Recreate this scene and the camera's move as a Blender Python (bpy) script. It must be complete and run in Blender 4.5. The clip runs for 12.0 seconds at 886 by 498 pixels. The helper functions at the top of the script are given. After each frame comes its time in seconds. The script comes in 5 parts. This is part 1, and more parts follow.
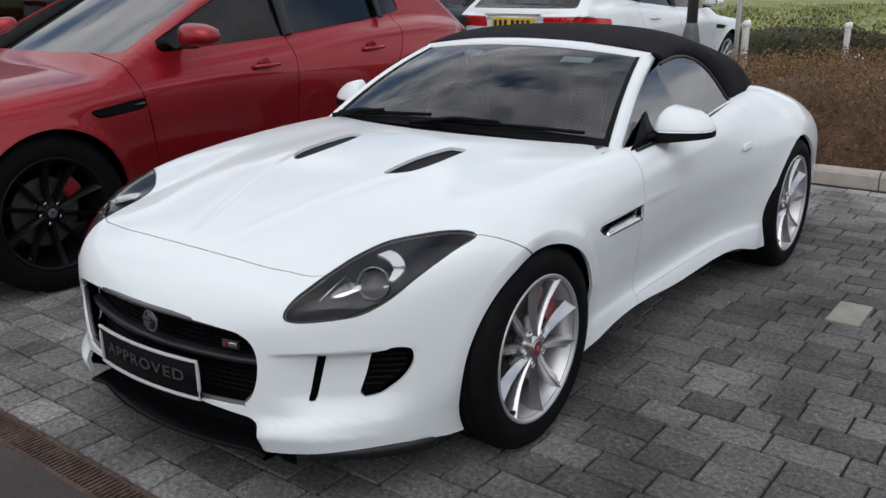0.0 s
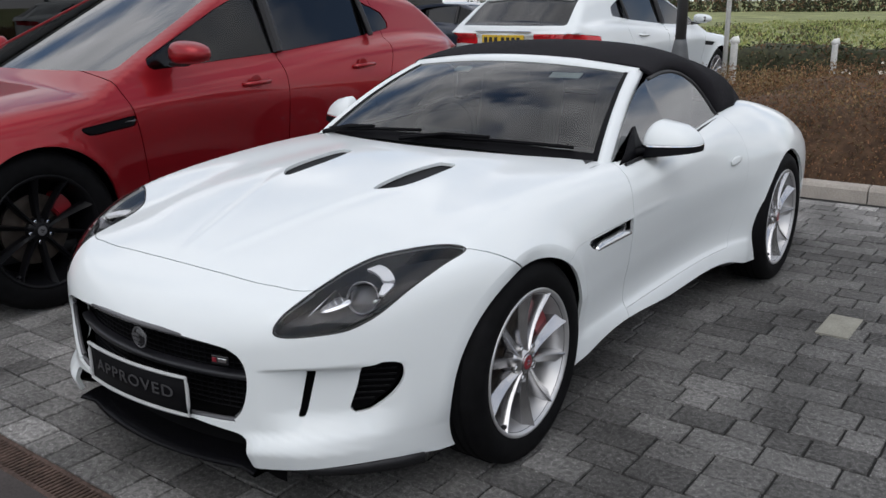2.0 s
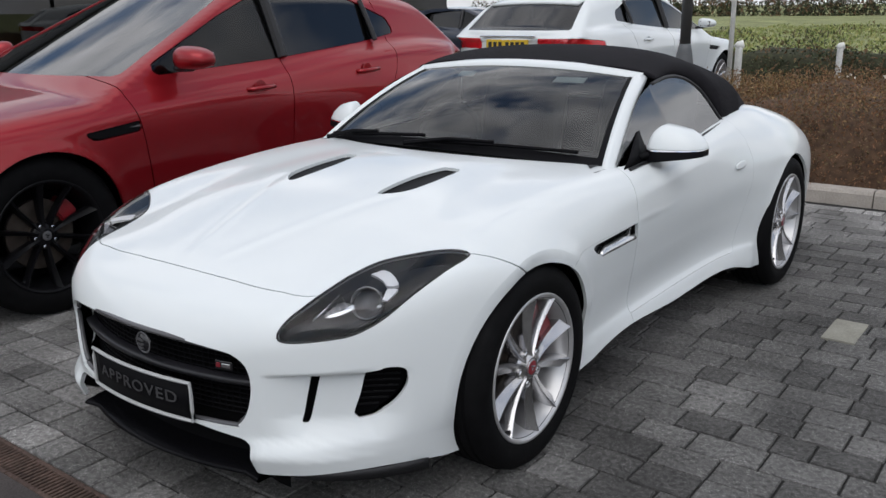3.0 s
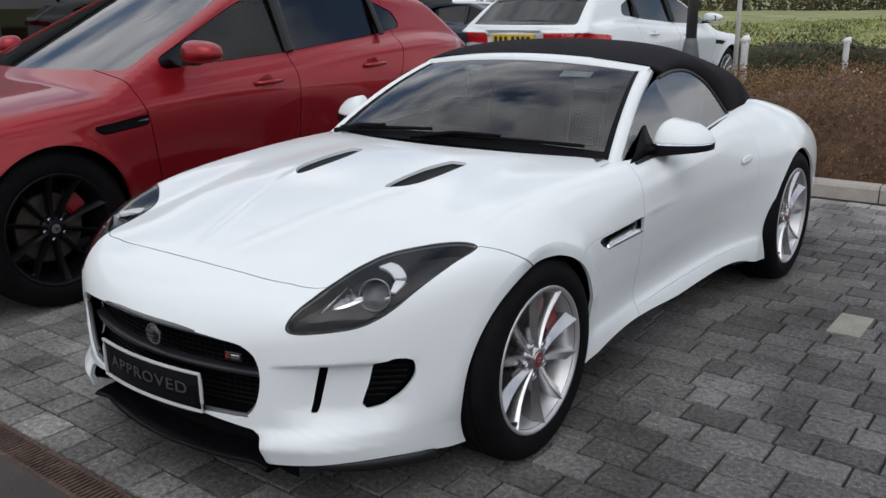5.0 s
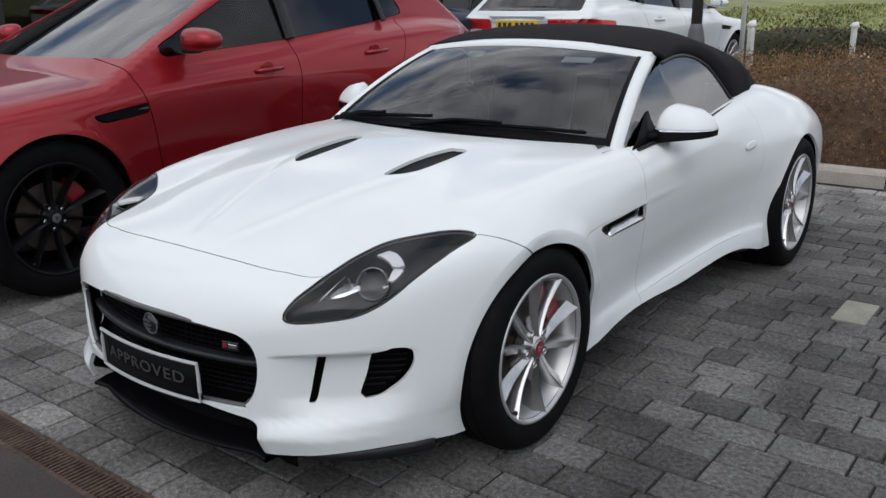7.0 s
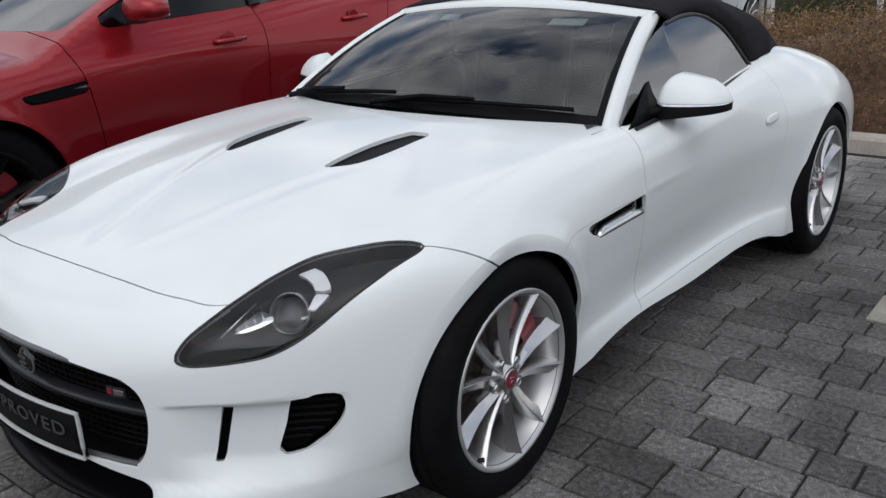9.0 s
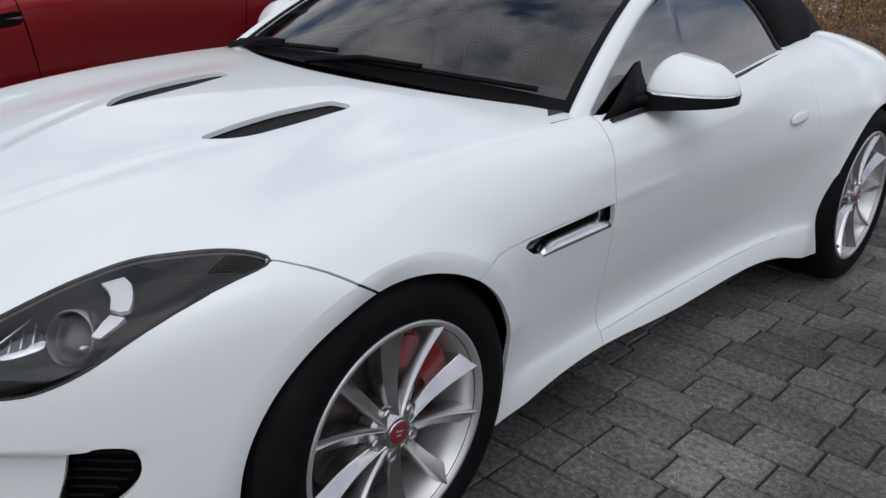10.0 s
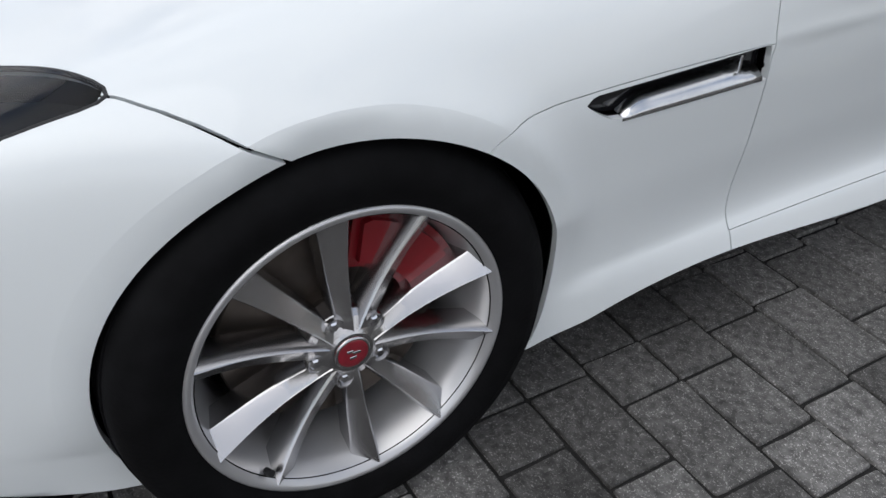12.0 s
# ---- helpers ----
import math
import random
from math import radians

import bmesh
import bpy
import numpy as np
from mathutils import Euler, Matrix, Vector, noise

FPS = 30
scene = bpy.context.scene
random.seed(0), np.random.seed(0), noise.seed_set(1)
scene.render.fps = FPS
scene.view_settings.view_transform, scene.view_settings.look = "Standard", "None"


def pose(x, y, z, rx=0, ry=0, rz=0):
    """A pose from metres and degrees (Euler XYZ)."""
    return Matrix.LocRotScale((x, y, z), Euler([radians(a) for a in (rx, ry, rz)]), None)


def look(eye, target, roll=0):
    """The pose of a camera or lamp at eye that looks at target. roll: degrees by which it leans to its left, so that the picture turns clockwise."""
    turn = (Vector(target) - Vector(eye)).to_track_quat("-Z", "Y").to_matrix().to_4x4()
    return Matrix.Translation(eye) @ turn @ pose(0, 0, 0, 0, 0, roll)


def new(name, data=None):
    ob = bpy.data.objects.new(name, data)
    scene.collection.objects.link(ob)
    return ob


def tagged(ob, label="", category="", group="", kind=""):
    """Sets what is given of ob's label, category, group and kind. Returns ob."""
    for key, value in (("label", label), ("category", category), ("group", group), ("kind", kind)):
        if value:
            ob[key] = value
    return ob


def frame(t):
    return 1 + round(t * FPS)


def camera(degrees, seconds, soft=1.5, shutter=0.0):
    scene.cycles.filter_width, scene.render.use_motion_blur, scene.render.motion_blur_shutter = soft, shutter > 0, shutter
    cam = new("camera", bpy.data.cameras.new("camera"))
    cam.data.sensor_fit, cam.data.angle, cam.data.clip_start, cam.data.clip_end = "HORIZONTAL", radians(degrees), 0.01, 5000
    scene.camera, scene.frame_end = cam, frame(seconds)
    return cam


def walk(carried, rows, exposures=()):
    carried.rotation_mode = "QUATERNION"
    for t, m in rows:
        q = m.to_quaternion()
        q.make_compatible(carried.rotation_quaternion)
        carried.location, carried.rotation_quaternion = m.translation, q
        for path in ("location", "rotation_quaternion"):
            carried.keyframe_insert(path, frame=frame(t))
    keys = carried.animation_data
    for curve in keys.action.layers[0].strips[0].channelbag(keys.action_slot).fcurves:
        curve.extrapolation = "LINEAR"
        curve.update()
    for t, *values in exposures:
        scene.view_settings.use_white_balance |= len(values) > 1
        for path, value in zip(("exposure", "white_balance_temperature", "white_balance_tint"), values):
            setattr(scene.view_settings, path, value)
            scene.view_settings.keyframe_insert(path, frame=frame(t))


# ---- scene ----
cam = camera(54.4, 12.0)
PATH = [
    (0, (2.166, -2.206, 1.456), (1.007, -0.686, 0.868), -0.4),
    (0.5, (2.163, -2.204, 1.448), (1.009, -0.68, 0.863), -0.5),
    (1, (2.171, -2.207, 1.452), (1.02, -0.677, 0.873), -0.5),
    (1.5, (2.176, -2.208, 1.45), (1.028, -0.67, 0.889), -0.7),
    (2, (2.177, -2.205, 1.449), (1.025, -0.666, 0.899), -0.6),
    (2.5, (2.181, -2.203, 1.452), (1.024, -0.666, 0.908), -0.6),
    (3, (2.176, -2.201, 1.45), (1.014, -0.666, 0.91), -0.7),
    (5, (2.181, -2.221, 1.448), (1.012, -0.695, 0.897), -0.7),
    (5.5, (2.183, -2.214, 1.444), (1.011, -0.692, 0.886), -0.7),
    (6, (2.178, -2.202, 1.443), (1.006, -0.683, 0.877), -0.8),
    (6.5, (2.179, -2.196, 1.442), (1.004, -0.681, 0.871), -1.0),
    (7, (2.184, -2.189, 1.442), (1.008, -0.678, 0.864), -1.0),
    (7.2, (2.187, -2.183, 1.434), (1.013, -0.669, 0.861), -1.1),
    (8.8, (1.996, -1.780, 1.403), (0.826, -0.287, 0.768), -2.0),
    (9, (2.008, -1.662, 1.395), (0.811, -0.197, 0.746), -2.3),
    (9.5, (2.076, -1.369, 1.389), (0.778, -0.005, 0.714), -0.1),
    (10, (1.923, -1.044, 1.322), (0.667, 0.332, 0.594), 1.6),
    (10.5, (1.802, -0.751, 1.224), (0.485, 0.484, 0.363), 1.7),
    (11, (1.742, -0.469, 1.18), (0.303, 0.461, 0.148), 0.7),
    (11.5, (1.705, -0.394, 1.152), (0.284, 0.428, 0.01), 1.2),
    (12, (1.717, -0.352, 1.17), (0.307, 0.473, 0.017), 0.8),
]
walk(cam, [(t, look(eye, target, roll)) for t, eye, target, roll in PATH],
     exposures=[(0.0, -0.08), (9.0, -0.13), (10.0, -0.18), (11.0, -0.08), (12.0, 0.02)])

# ---- world and light ----
world = bpy.data.worlds.new("sky")
scene.world = world
world.use_nodes = True
wt = world.node_tree
wt.nodes.clear()
SUN_FROM = Vector((0.28, -0.48, 0.83)).normalized()
sky = wt.nodes.new("ShaderNodeTexSky")
sky.sky_type, sky.sun_disc = "NISHITA", False
sky.sun_elevation = math.asin(SUN_FROM.z)
sky.sun_rotation = math.atan2(SUN_FROM.x, SUN_FROM.y)
sky.dust_density, sky.ozone_density = 1.5, 1.0
wcoord = wt.nodes.new("ShaderNodeTexCoord")
wmap = wt.nodes.new("ShaderNodeMapping")
wmap.inputs["Scale"].default_value = (1.3, 1.3, 2.2)
wmap.inputs["Location"].default_value = (0.6, 2.3, 0.5)
wnoise = wt.nodes.new("ShaderNodeTexNoise")
wnoise.inputs["Scale"].default_value, wnoise.inputs["Detail"].default_value, wnoise.inputs["Roughness"].default_value = 2.6, 9.0, 0.56
wramp = wt.nodes.new("ShaderNodeValToRGB")
wramp.color_ramp.elements[0].position, wramp.color_ramp.elements[1].position = 0.37, 0.54
wshade = wt.nodes.new("ShaderNodeTexNoise")
wshade.inputs["Scale"].default_value, wshade.inputs["Detail"].default_value = 4.5, 5.0
wcloud = wt.nodes.new("ShaderNodeValToRGB")
wcloud.color_ramp.elements[0].position, wcloud.color_ramp.elements[1].position = 0.35, 0.68
wcloud.color_ramp.elements[0].color, wcloud.color_ramp.elements[1].color = (5.2, 5.3, 5.7, 1), (8.9, 9.0, 9.4, 1)
wmix = wt.nodes.new("ShaderNodeMix")
wmix.data_type = "RGBA"
wback = wt.nodes.new("ShaderNodeBackground")
wback.inputs["Strength"].default_value = 0.15
wout = wt.nodes.new("ShaderNodeOutputWorld")
wt.links.new(wcoord.outputs["Generated"], wmap.inputs["Vector"])
wt.links.new(wmap.outputs[0], wnoise.inputs["Vector"])
wt.links.new(wmap.outputs[0], wshade.inputs["Vector"])
wt.links.new(wnoise.outputs["Fac"], wramp.inputs["Fac"])
wt.links.new(wshade.outputs["Fac"], wcloud.inputs["Fac"])
wt.links.new(wramp.outputs["Color"], wmix.inputs["Factor"])
wt.links.new(sky.outputs["Color"], wmix.inputs["A"])
wt.links.new(wcloud.outputs["Color"], wmix.inputs["B"])
wt.links.new(wmix.outputs["Result"], wback.inputs["Color"])
wt.links.new(wback.outputs[0], wout.inputs["Surface"])

sun = new("sun", bpy.data.lights.new("sun", "SUN"))
sun.data.energy, sun.data.angle, sun.data.color = 1.05, radians(62), (1.0, 0.985, 0.96)
sun.matrix_world = look(SUN_FROM * 30, (0, 0, 0))

# ---- materials ----
def material(name, color=(0.5, 0.5, 0.5), rough=0.5, metal=0.0, coat=0.0, spec=0.5, grain=0.0, grain_scale=60.0, bump=0.0, bump_scale=80.0,
             stain=0.0, stain_scale=3.0, vary=0.0, vary_by="", transmission=0.0, ior=1.45, emit=None, speckle=None, rough_vary=0.0, world_space=False, pale=None, pale_far=None):
    """One procedural surface: base colour with fine grain, broad stains and a change from piece to piece, roughness and fine relief."""
    m = bpy.data.materials.new(name)
    m.use_nodes = True
    t = m.node_tree
    b = t.nodes["Principled BSDF"]
    b.inputs["Roughness"].default_value, b.inputs["Metallic"].default_value = rough, metal
    b.inputs["Coat Weight"].default_value, b.inputs["Coat Roughness"].default_value = coat, 0.03
    b.inputs["Specular IOR Level"].default_value, b.inputs["IOR"].default_value = spec, ior
    b.inputs["Transmission Weight"].default_value = transmission
    coord = t.nodes.new("ShaderNodeTexCoord")
    val = None
    where = coord.outputs["Object"]
    if world_space:
        where = t.nodes.new("ShaderNodeNewGeometry").outputs["Position"]

    def noise_value(scale, amount, detail=6.0):
        n = t.nodes.new("ShaderNodeTexNoise")
        n.inputs["Scale"].default_value, n.inputs["Detail"].default_value = scale, detail
        t.links.new(where, n.inputs["Vector"])
        r = t.nodes.new("ShaderNodeMapRange")
        r.inputs["From Min"].default_value, r.inputs["From Max"].default_value = 0.3, 0.7
        r.inputs["To Min"].default_value, r.inputs["To Max"].default_value = 1 - amount, 1 + amount
        t.links.new(n.outputs["Fac"], r.inputs["Value"])
        return r.outputs[0]

    def times(a, c):
        if a is None:
            return c
        n = t.nodes.new("ShaderNodeMath")
        n.operation = "MULTIPLY"
        t.links.new(a, n.inputs[0])
        t.links.new(c, n.inputs[1])
        return n.outputs[0]

    if grain:
        val = times(val, noise_value(grain_scale, grain))
    if stain:
        val = times(val, noise_value(stain_scale, stain))
    for axis, graded in ((0, pale), (1, pale_far)):
        # tone scaled from one place along x or y to another
        if graded:
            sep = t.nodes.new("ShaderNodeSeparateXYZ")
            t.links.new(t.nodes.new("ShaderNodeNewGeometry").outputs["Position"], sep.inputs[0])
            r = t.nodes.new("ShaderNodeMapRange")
            r.inputs["From Min"].default_value, r.inputs["From Max"].default_value, r.inputs["To Min"].default_value, r.inputs["To Max"].default_value = graded
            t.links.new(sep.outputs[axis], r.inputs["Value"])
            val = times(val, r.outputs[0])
    if speckle:
        n = t.nodes.new("ShaderNodeTexNoise")
        n.inputs["Scale"].default_value, n.inputs["Detail"].default_value, n.inputs["Roughness"].default_value = speckle[0], 3.0, 0.7
        t.links.new(where, n.inputs["Vector"])
        r = t.nodes.new("ShaderNodeMapRange")
        r.inputs["From Min"].default_value, r.inputs["From Max"].default_value = speckle[1], speckle[1] + 0.06
        r.inputs["To Min"].default_value, r.inputs["To Max"].default_value = 1.0, speckle[2]
        t.links.new(n.outputs["Fac"], r.inputs["Value"])
        val = times(val, r.outputs[0])
    if vary:
        src = t.nodes.new("ShaderNodeObjectInfo" if vary_by == "object" else "ShaderNodeNewGeometry")
        r = t.nodes.new("ShaderNodeMapRange")
        r.inputs["To Min"].default_value, r.inputs["To Max"].default_value = 1 - vary, 1 + vary
        t.links.new(src.outputs["Random" if vary_by == "object" else "Random Per Island"], r.inputs["Value"])
        val = times(val, r.outputs[0])
    if val is None:
        b.inputs["Base Color"].default_value = (*color, 1)
    else:
        mix = t.nodes.new("ShaderNodeVectorMath")
        mix.operation = "SCALE"
        mix.inputs[0].default_value = color
        t.links.new(val, mix.inputs["Scale"])
        t.links.new(mix.outputs[0], b.inputs["Base Color"])
    if rough_vary:
        n = t.nodes.new("ShaderNodeTexNoise")
        n.inputs["Scale"].default_value, n.inputs["Detail"].default_value = 5.0, 8.0
        t.links.new(where, n.inputs["Vector"])
        r = t.nodes.new("ShaderNodeMapRange")
        r.inputs["From Min"].default_value, r.inputs["From Max"].default_value = 0.3, 0.7
        r.inputs["To Min"].default_value, r.inputs["To Max"].default_value = max(rough - rough_vary, 0.01), rough + rough_vary
        t.links.new(n.outputs["Fac"], r.inputs["Value"])
        t.links.new(r.outputs[0], b.inputs["Roughness"])
    if bump:
        n = t.nodes.new("ShaderNodeTexNoise")
        n.inputs["Scale"].default_value, n.inputs["Detail"].default_value = bump_scale, 8.0
        t.links.new(where, n.inputs["Vector"])
        u = t.nodes.new("ShaderNodeBump")
        u.inputs["Strength"].default_value, u.inputs["Distance"].default_value = bump, 0.004
        t.links.new(n.outputs["Fac"], u.inputs["Height"])
        t.links.new(u.outputs[0], b.inputs["Normal"])
    if emit:
        b.inputs["Emission Color"].default_value, b.inputs["Emission Strength"].default_value = (*emit[0], 1), emit[1]
    return m


WHITE_PAINT = material("white_paint", (0.70, 0.735, 0.742), 0.42, coat=0.7, spec=0.2, stain=0.012, stain_scale=2.0, rough_vary=0.04)
RED_PAINT = material("red_paint", (0.28, 0.005, 0.011), 0.36, metal=0.6, coat=0.6, stain=0.06, stain_scale=1.5)
NAVY_PAINT = material("navy_paint", (0.012, 0.018, 0.035), 0.3, coat=1.0)
BLACK_GLOSS = material("black_gloss", (0.012, 0.012, 0.014), 0.12, coat=0.5)
BLACK_PLASTIC = material("black_plastic", (0.010, 0.010, 0.0115), 0.45, grain=0.15, grain_scale=200, bump=0.15, bump_scale=400)
# near-black for hollows and gaps, their deep shade put into the colour
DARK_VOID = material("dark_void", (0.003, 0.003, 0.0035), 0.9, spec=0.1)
RUBBER = material("rubber", (0.0042, 0.0042, 0.0047), 0.7, spec=0.10, grain=0.25, grain_scale=25, stain=0.2, stain_scale=6, bump=0.2, bump_scale=150)
ALLOY = material("silver_alloy", (0.52, 0.515, 0.52), 0.24, metal=1.0, stain=0.03, stain_scale=14, rough_vary=0.07)
RIM_SILVER = material("rim_silver", (0.50, 0.50, 0.505), 0.30, metal=0.65, stain=0.04, stain_scale=9)
ALLOY_DARK = material("black_alloy", (0.005, 0.005, 0.006), 0.32, metal=0.0, spec=0.18)
CHROME = material("chrome", (0.75, 0.76, 0.78), 0.08, metal=1.0)
BLADE_CHROME = material("satin_chrome", (0.62, 0.63, 0.64), 0.22, metal=1.0, stain=0.05, stain_scale=30)
STEEL = material("brake_steel", (0.13, 0.11, 0.095), 0.45, metal=0.8, stain=0.35, stain_scale=12)
CALIPER_RED = material("caliper_red", (0.19, 0.004, 0.009), 0.35, coat=0.5)
BADGE_RED = material("badge_red", (0.20, 0.012, 0.022), 0.3, coat=0.5, stain=0.2, stain_scale=60)
CANVAS = material("black_canvas", (0.012, 0.0112, 0.0135), 0.92, spec=0.2, grain=0.3, grain_scale=260, bump=0.5, bump_scale=700, stain=0.15, stain_scale=5)
LEATHER = material("dark_leather", (0.02, 0.02, 0.022), 0.5, bump=0.2, bump_scale=300)
TRIM_GREY = material("grey_trim", (0.10, 0.10, 0.105), 0.4, grain=0.1)
LABEL_PALE = material("pale_label", (0.42, 0.43, 0.43), 0.5, grain=0.08, grain_scale=40)
CARD_WHITE = material("white_card", (0.84, 0.85, 0.85), 0.6, grain=0.03)
LAMP_SILVER = material("lamp_silver", (0.72, 0.73, 0.75), 0.14, metal=0.9)
REFLECTOR_GREY = material("reflector_grey", (0.20, 0.20, 0.21), 0.22, metal=0.8, stain=0.3, stain_scale=40)
LAMP_WHITE = material("lamp_white", (0.85, 0.86, 0.87), 0.3)
LAMP_BLACK = material("lamp_black", (0.014, 0.0145, 0.017), 0.3, grain=0.25, grain_scale=14)
TAIL_RED = material("tail_red", (0.55, 0.014, 0.022), 0.15, coat=0.6, stain=0.2, stain_scale=20)
PLATE_YELLOW = material("plate_yellow", (0.62, 0.42, 0.03), 0.4, grain=0.05)
PLATE_INK = material("plate_ink", (0.02, 0.02, 0.02), 0.5)
LETTER_GREY = material("letter_grey", (0.055, 0.055, 0.058), 0.4)
GRILLE_BLACK = material("grille_black", (0.004, 0.004, 0.005), 0.5, spec=0.09)
SURROUND_GREY = material("surround_grey", (0.075, 0.075, 0.08), 0.25, coat=0.4)
PLATE_BLACK = material("plate_black", (0.006, 0.006, 0.007), 0.5, spec=0.06)
SPLITTER_BLACK = material("splitter_black", (0.004, 0.004, 0.005), 0.25, spec=0.12)
BAR_GREY = material("bar_grey", (0.018, 0.018, 0.021), 0.3)


def glass_material(name, tint, clear, index=1.75, gloss_share=1.0):
    """Tinted glass: a glossy coat over a see-through pane."""
    m = bpy.data.materials.new(name)
    m.use_nodes = True
    t = m.node_tree
    t.nodes.clear()
    out = t.nodes.new("ShaderNodeOutputMaterial")
    gloss = t.nodes.new("ShaderNodeBsdfGlossy")
    gloss.inputs["Roughness"].default_value = 0.0
    pane = t.nodes.new("ShaderNodeBsdfTransparent")
    pane.inputs["Color"].default_value = (*[c * clear for c in tint], 1)
    fres = t.nodes.new("ShaderNodeFresnel")
    fres.inputs["IOR"].default_value = index
    mix = t.nodes.new("ShaderNodeMixShader")
    share = t.nodes.new("ShaderNodeMath")
    share.operation = "MULTIPLY"
    share.inputs[1].default_value = gloss_share
    t.links.new(fres.outputs[0], share.inputs[0])
    t.links.new(share.outputs[0], mix.inputs[0])
    t.links.new(pane.outputs[0], mix.inputs[1])
    t.links.new(gloss.outputs[0], mix.inputs[2])
    t.links.new(mix.outputs[0], out.inputs["Surface"])
    return m


GLASS = glass_material("tinted_glass", (0.80, 0.88, 0.86), 0.70, 1.82)
SIDE_GLASS = glass_material("side_glass", (0.80, 0.88, 0.86), 0.34, 3.3)
SCREEN_GLASS = glass_material("estate_windscreen", (0.80, 0.86, 0.90), 0.70, 3.5)
ESTATE_GLASS = glass_material("estate_side_glass", (0.80, 0.90, 0.88), 0.34, 1.5)
PRIVACY_GLASS = glass_material("privacy_glass", (0.8, 0.85, 0.9), 0.12)
LENS_GLASS = glass_material("lamp_lens", (0.97, 0.98, 1.0), 0.94, 1.42)


# ---- building tools ----
def link(name, me, mat, parent=None, label="", smooth=True):
    ob = new(name, me)
    if mat is not None and not me.materials:
        me.materials.append(mat)
    if smooth and len(me.polygons):
        me.shade_smooth()
        if smooth == "edges":
            me.set_sharp_from_angle(angle=radians(32))
    if parent is not None:
        ob.parent = parent
    if label:
        ob["label"] = label
    return ob


def part(name, bm, mat, parent, label="", smooth=False):
    """A bmesh as one mesh object under a thing or a part."""
    me = bpy.data.meshes.new(name)
    bm.to_mesh(me)
    bm.free()
    return link(name, me, mat, parent, label, smooth)


def shell(name, vf, mat, parent, label="", smooth=True, thick=0.0):
    """Vertices and faces as one mesh object; thick: metres of inward thickness."""
    v, f = vf
    me = bpy.data.meshes.new(name)
    me.from_pydata([tuple(p) for p in v], [], [tuple(p) for p in f])
    me.update()
    ob = link(name, me, mat, parent, label, smooth)
    if thick:
        s = ob.modifiers.new("thickness", "SOLIDIFY")
        s.thickness, s.offset = thick, -1.0
        s.use_even_offset = False
    return ob


def thing(name, label, category, at=None, group="", kind=""):
    ob = new(name)
    ob.empty_display_size = 0.1
    if at is not None:
        ob.matrix_world = at
    return tagged(ob, label, category, group, kind)


def box(sx, sy, sz, at=(0, 0, 0), bevel=0.0, rot=None, segments=2, bm=None):
    """A box with bevelled edges, centred on at."""
    own = bmesh.new()
    bmesh.ops.create_cube(own, size=1.0)
    bmesh.ops.scale(own, vec=(sx, sy, sz), verts=own.verts)
    if bevel:
        bmesh.ops.bevel(own, geom=own.edges[:], offset=bevel, segments=segments, affect="EDGES", profile=0.6)
    m = Matrix.Translation(at) @ (rot.to_4x4() if rot is not None else Matrix())
    bmesh.ops.transform(own, matrix=m, verts=own.verts)
    if bm is None:
        return own
    tmp = bpy.data.meshes.new("tmp")
    own.to_mesh(tmp)
    own.free()
    bm.from_mesh(tmp)
    bpy.data.meshes.remove(tmp)
    return bm


def lathe(profile, steps=64, axis="X", bm=None):
    """Turns (radius, along) points about an axis."""
    bm = bm or bmesh.new()
    rings = []
    for r, h in profile:
        ring = []
        for i in range(steps):
            a = 2 * math.pi * i / steps
            c, s = r * math.cos(a), r * math.sin(a)
            ring.append(bm.verts.new((h, c, s) if axis == "X" else (c, s, h)))
        rings.append(ring)
    for p, q in zip(rings, rings[1:]):
        for i in range(steps):
            j = (i + 1) % steps
            bm.faces.new((p[i], p[j], q[j], q[i]))
    bmesh.ops.recalc_face_normals(bm, faces=bm.faces)
    return bm


def tube(points, radius, steps=10, closed=False):
    """A round bar along points; radius may be a list."""
    bm = bmesh.new()
    pts = [Vector(p) for p in points]
    n = len(pts)
    rad = radius if isinstance(radius, (list, tuple)) else [radius] * n
    rings = []
    up = Vector((0.013, 0.021, 1))
    for i, p in enumerate(pts):
        a, b = (pts[(i - 1) % n], pts[(i + 1) % n]) if closed else (pts[max(i - 1, 0)], pts[min(i + 1, n - 1)])
        d = (b - a).normalized()
        s = d.cross(up if abs(d.dot(up)) < 0.95 else Vector((1, 0, 0))).normalized()
        w = s.cross(d)
        rings.append([bm.verts.new(p + rad[i] * (math.cos(2 * math.pi * k / steps) * s + math.sin(2 * math.pi * k / steps) * w)) for k in range(steps)])
    pairs = list(zip(rings, rings[1:])) + ([(rings[-1], rings[0])] if closed else [])
    for p, q in pairs:
        for k in range(steps):
            j = (k + 1) % steps
            bm.faces.new((p[k], p[j], q[j], q[k]))
    if not closed:
        bm.faces.new(rings[0][::-1])
        bm.faces.new(rings[-1])
    bmesh.ops.recalc_face_normals(bm, faces=bm.faces)
    return bm


def sheet(rows):
    """A grid of points, row by row, as vertices and faces."""
    n = len(rows[0])
    v = [p for r in rows for p in r]
    f = [(i * n + j, i * n + j + 1, (i + 1) * n + j + 1, (i + 1) * n + j) for i in range(len(rows) - 1) for j in range(n - 1)]
    return np.array(v, float), f


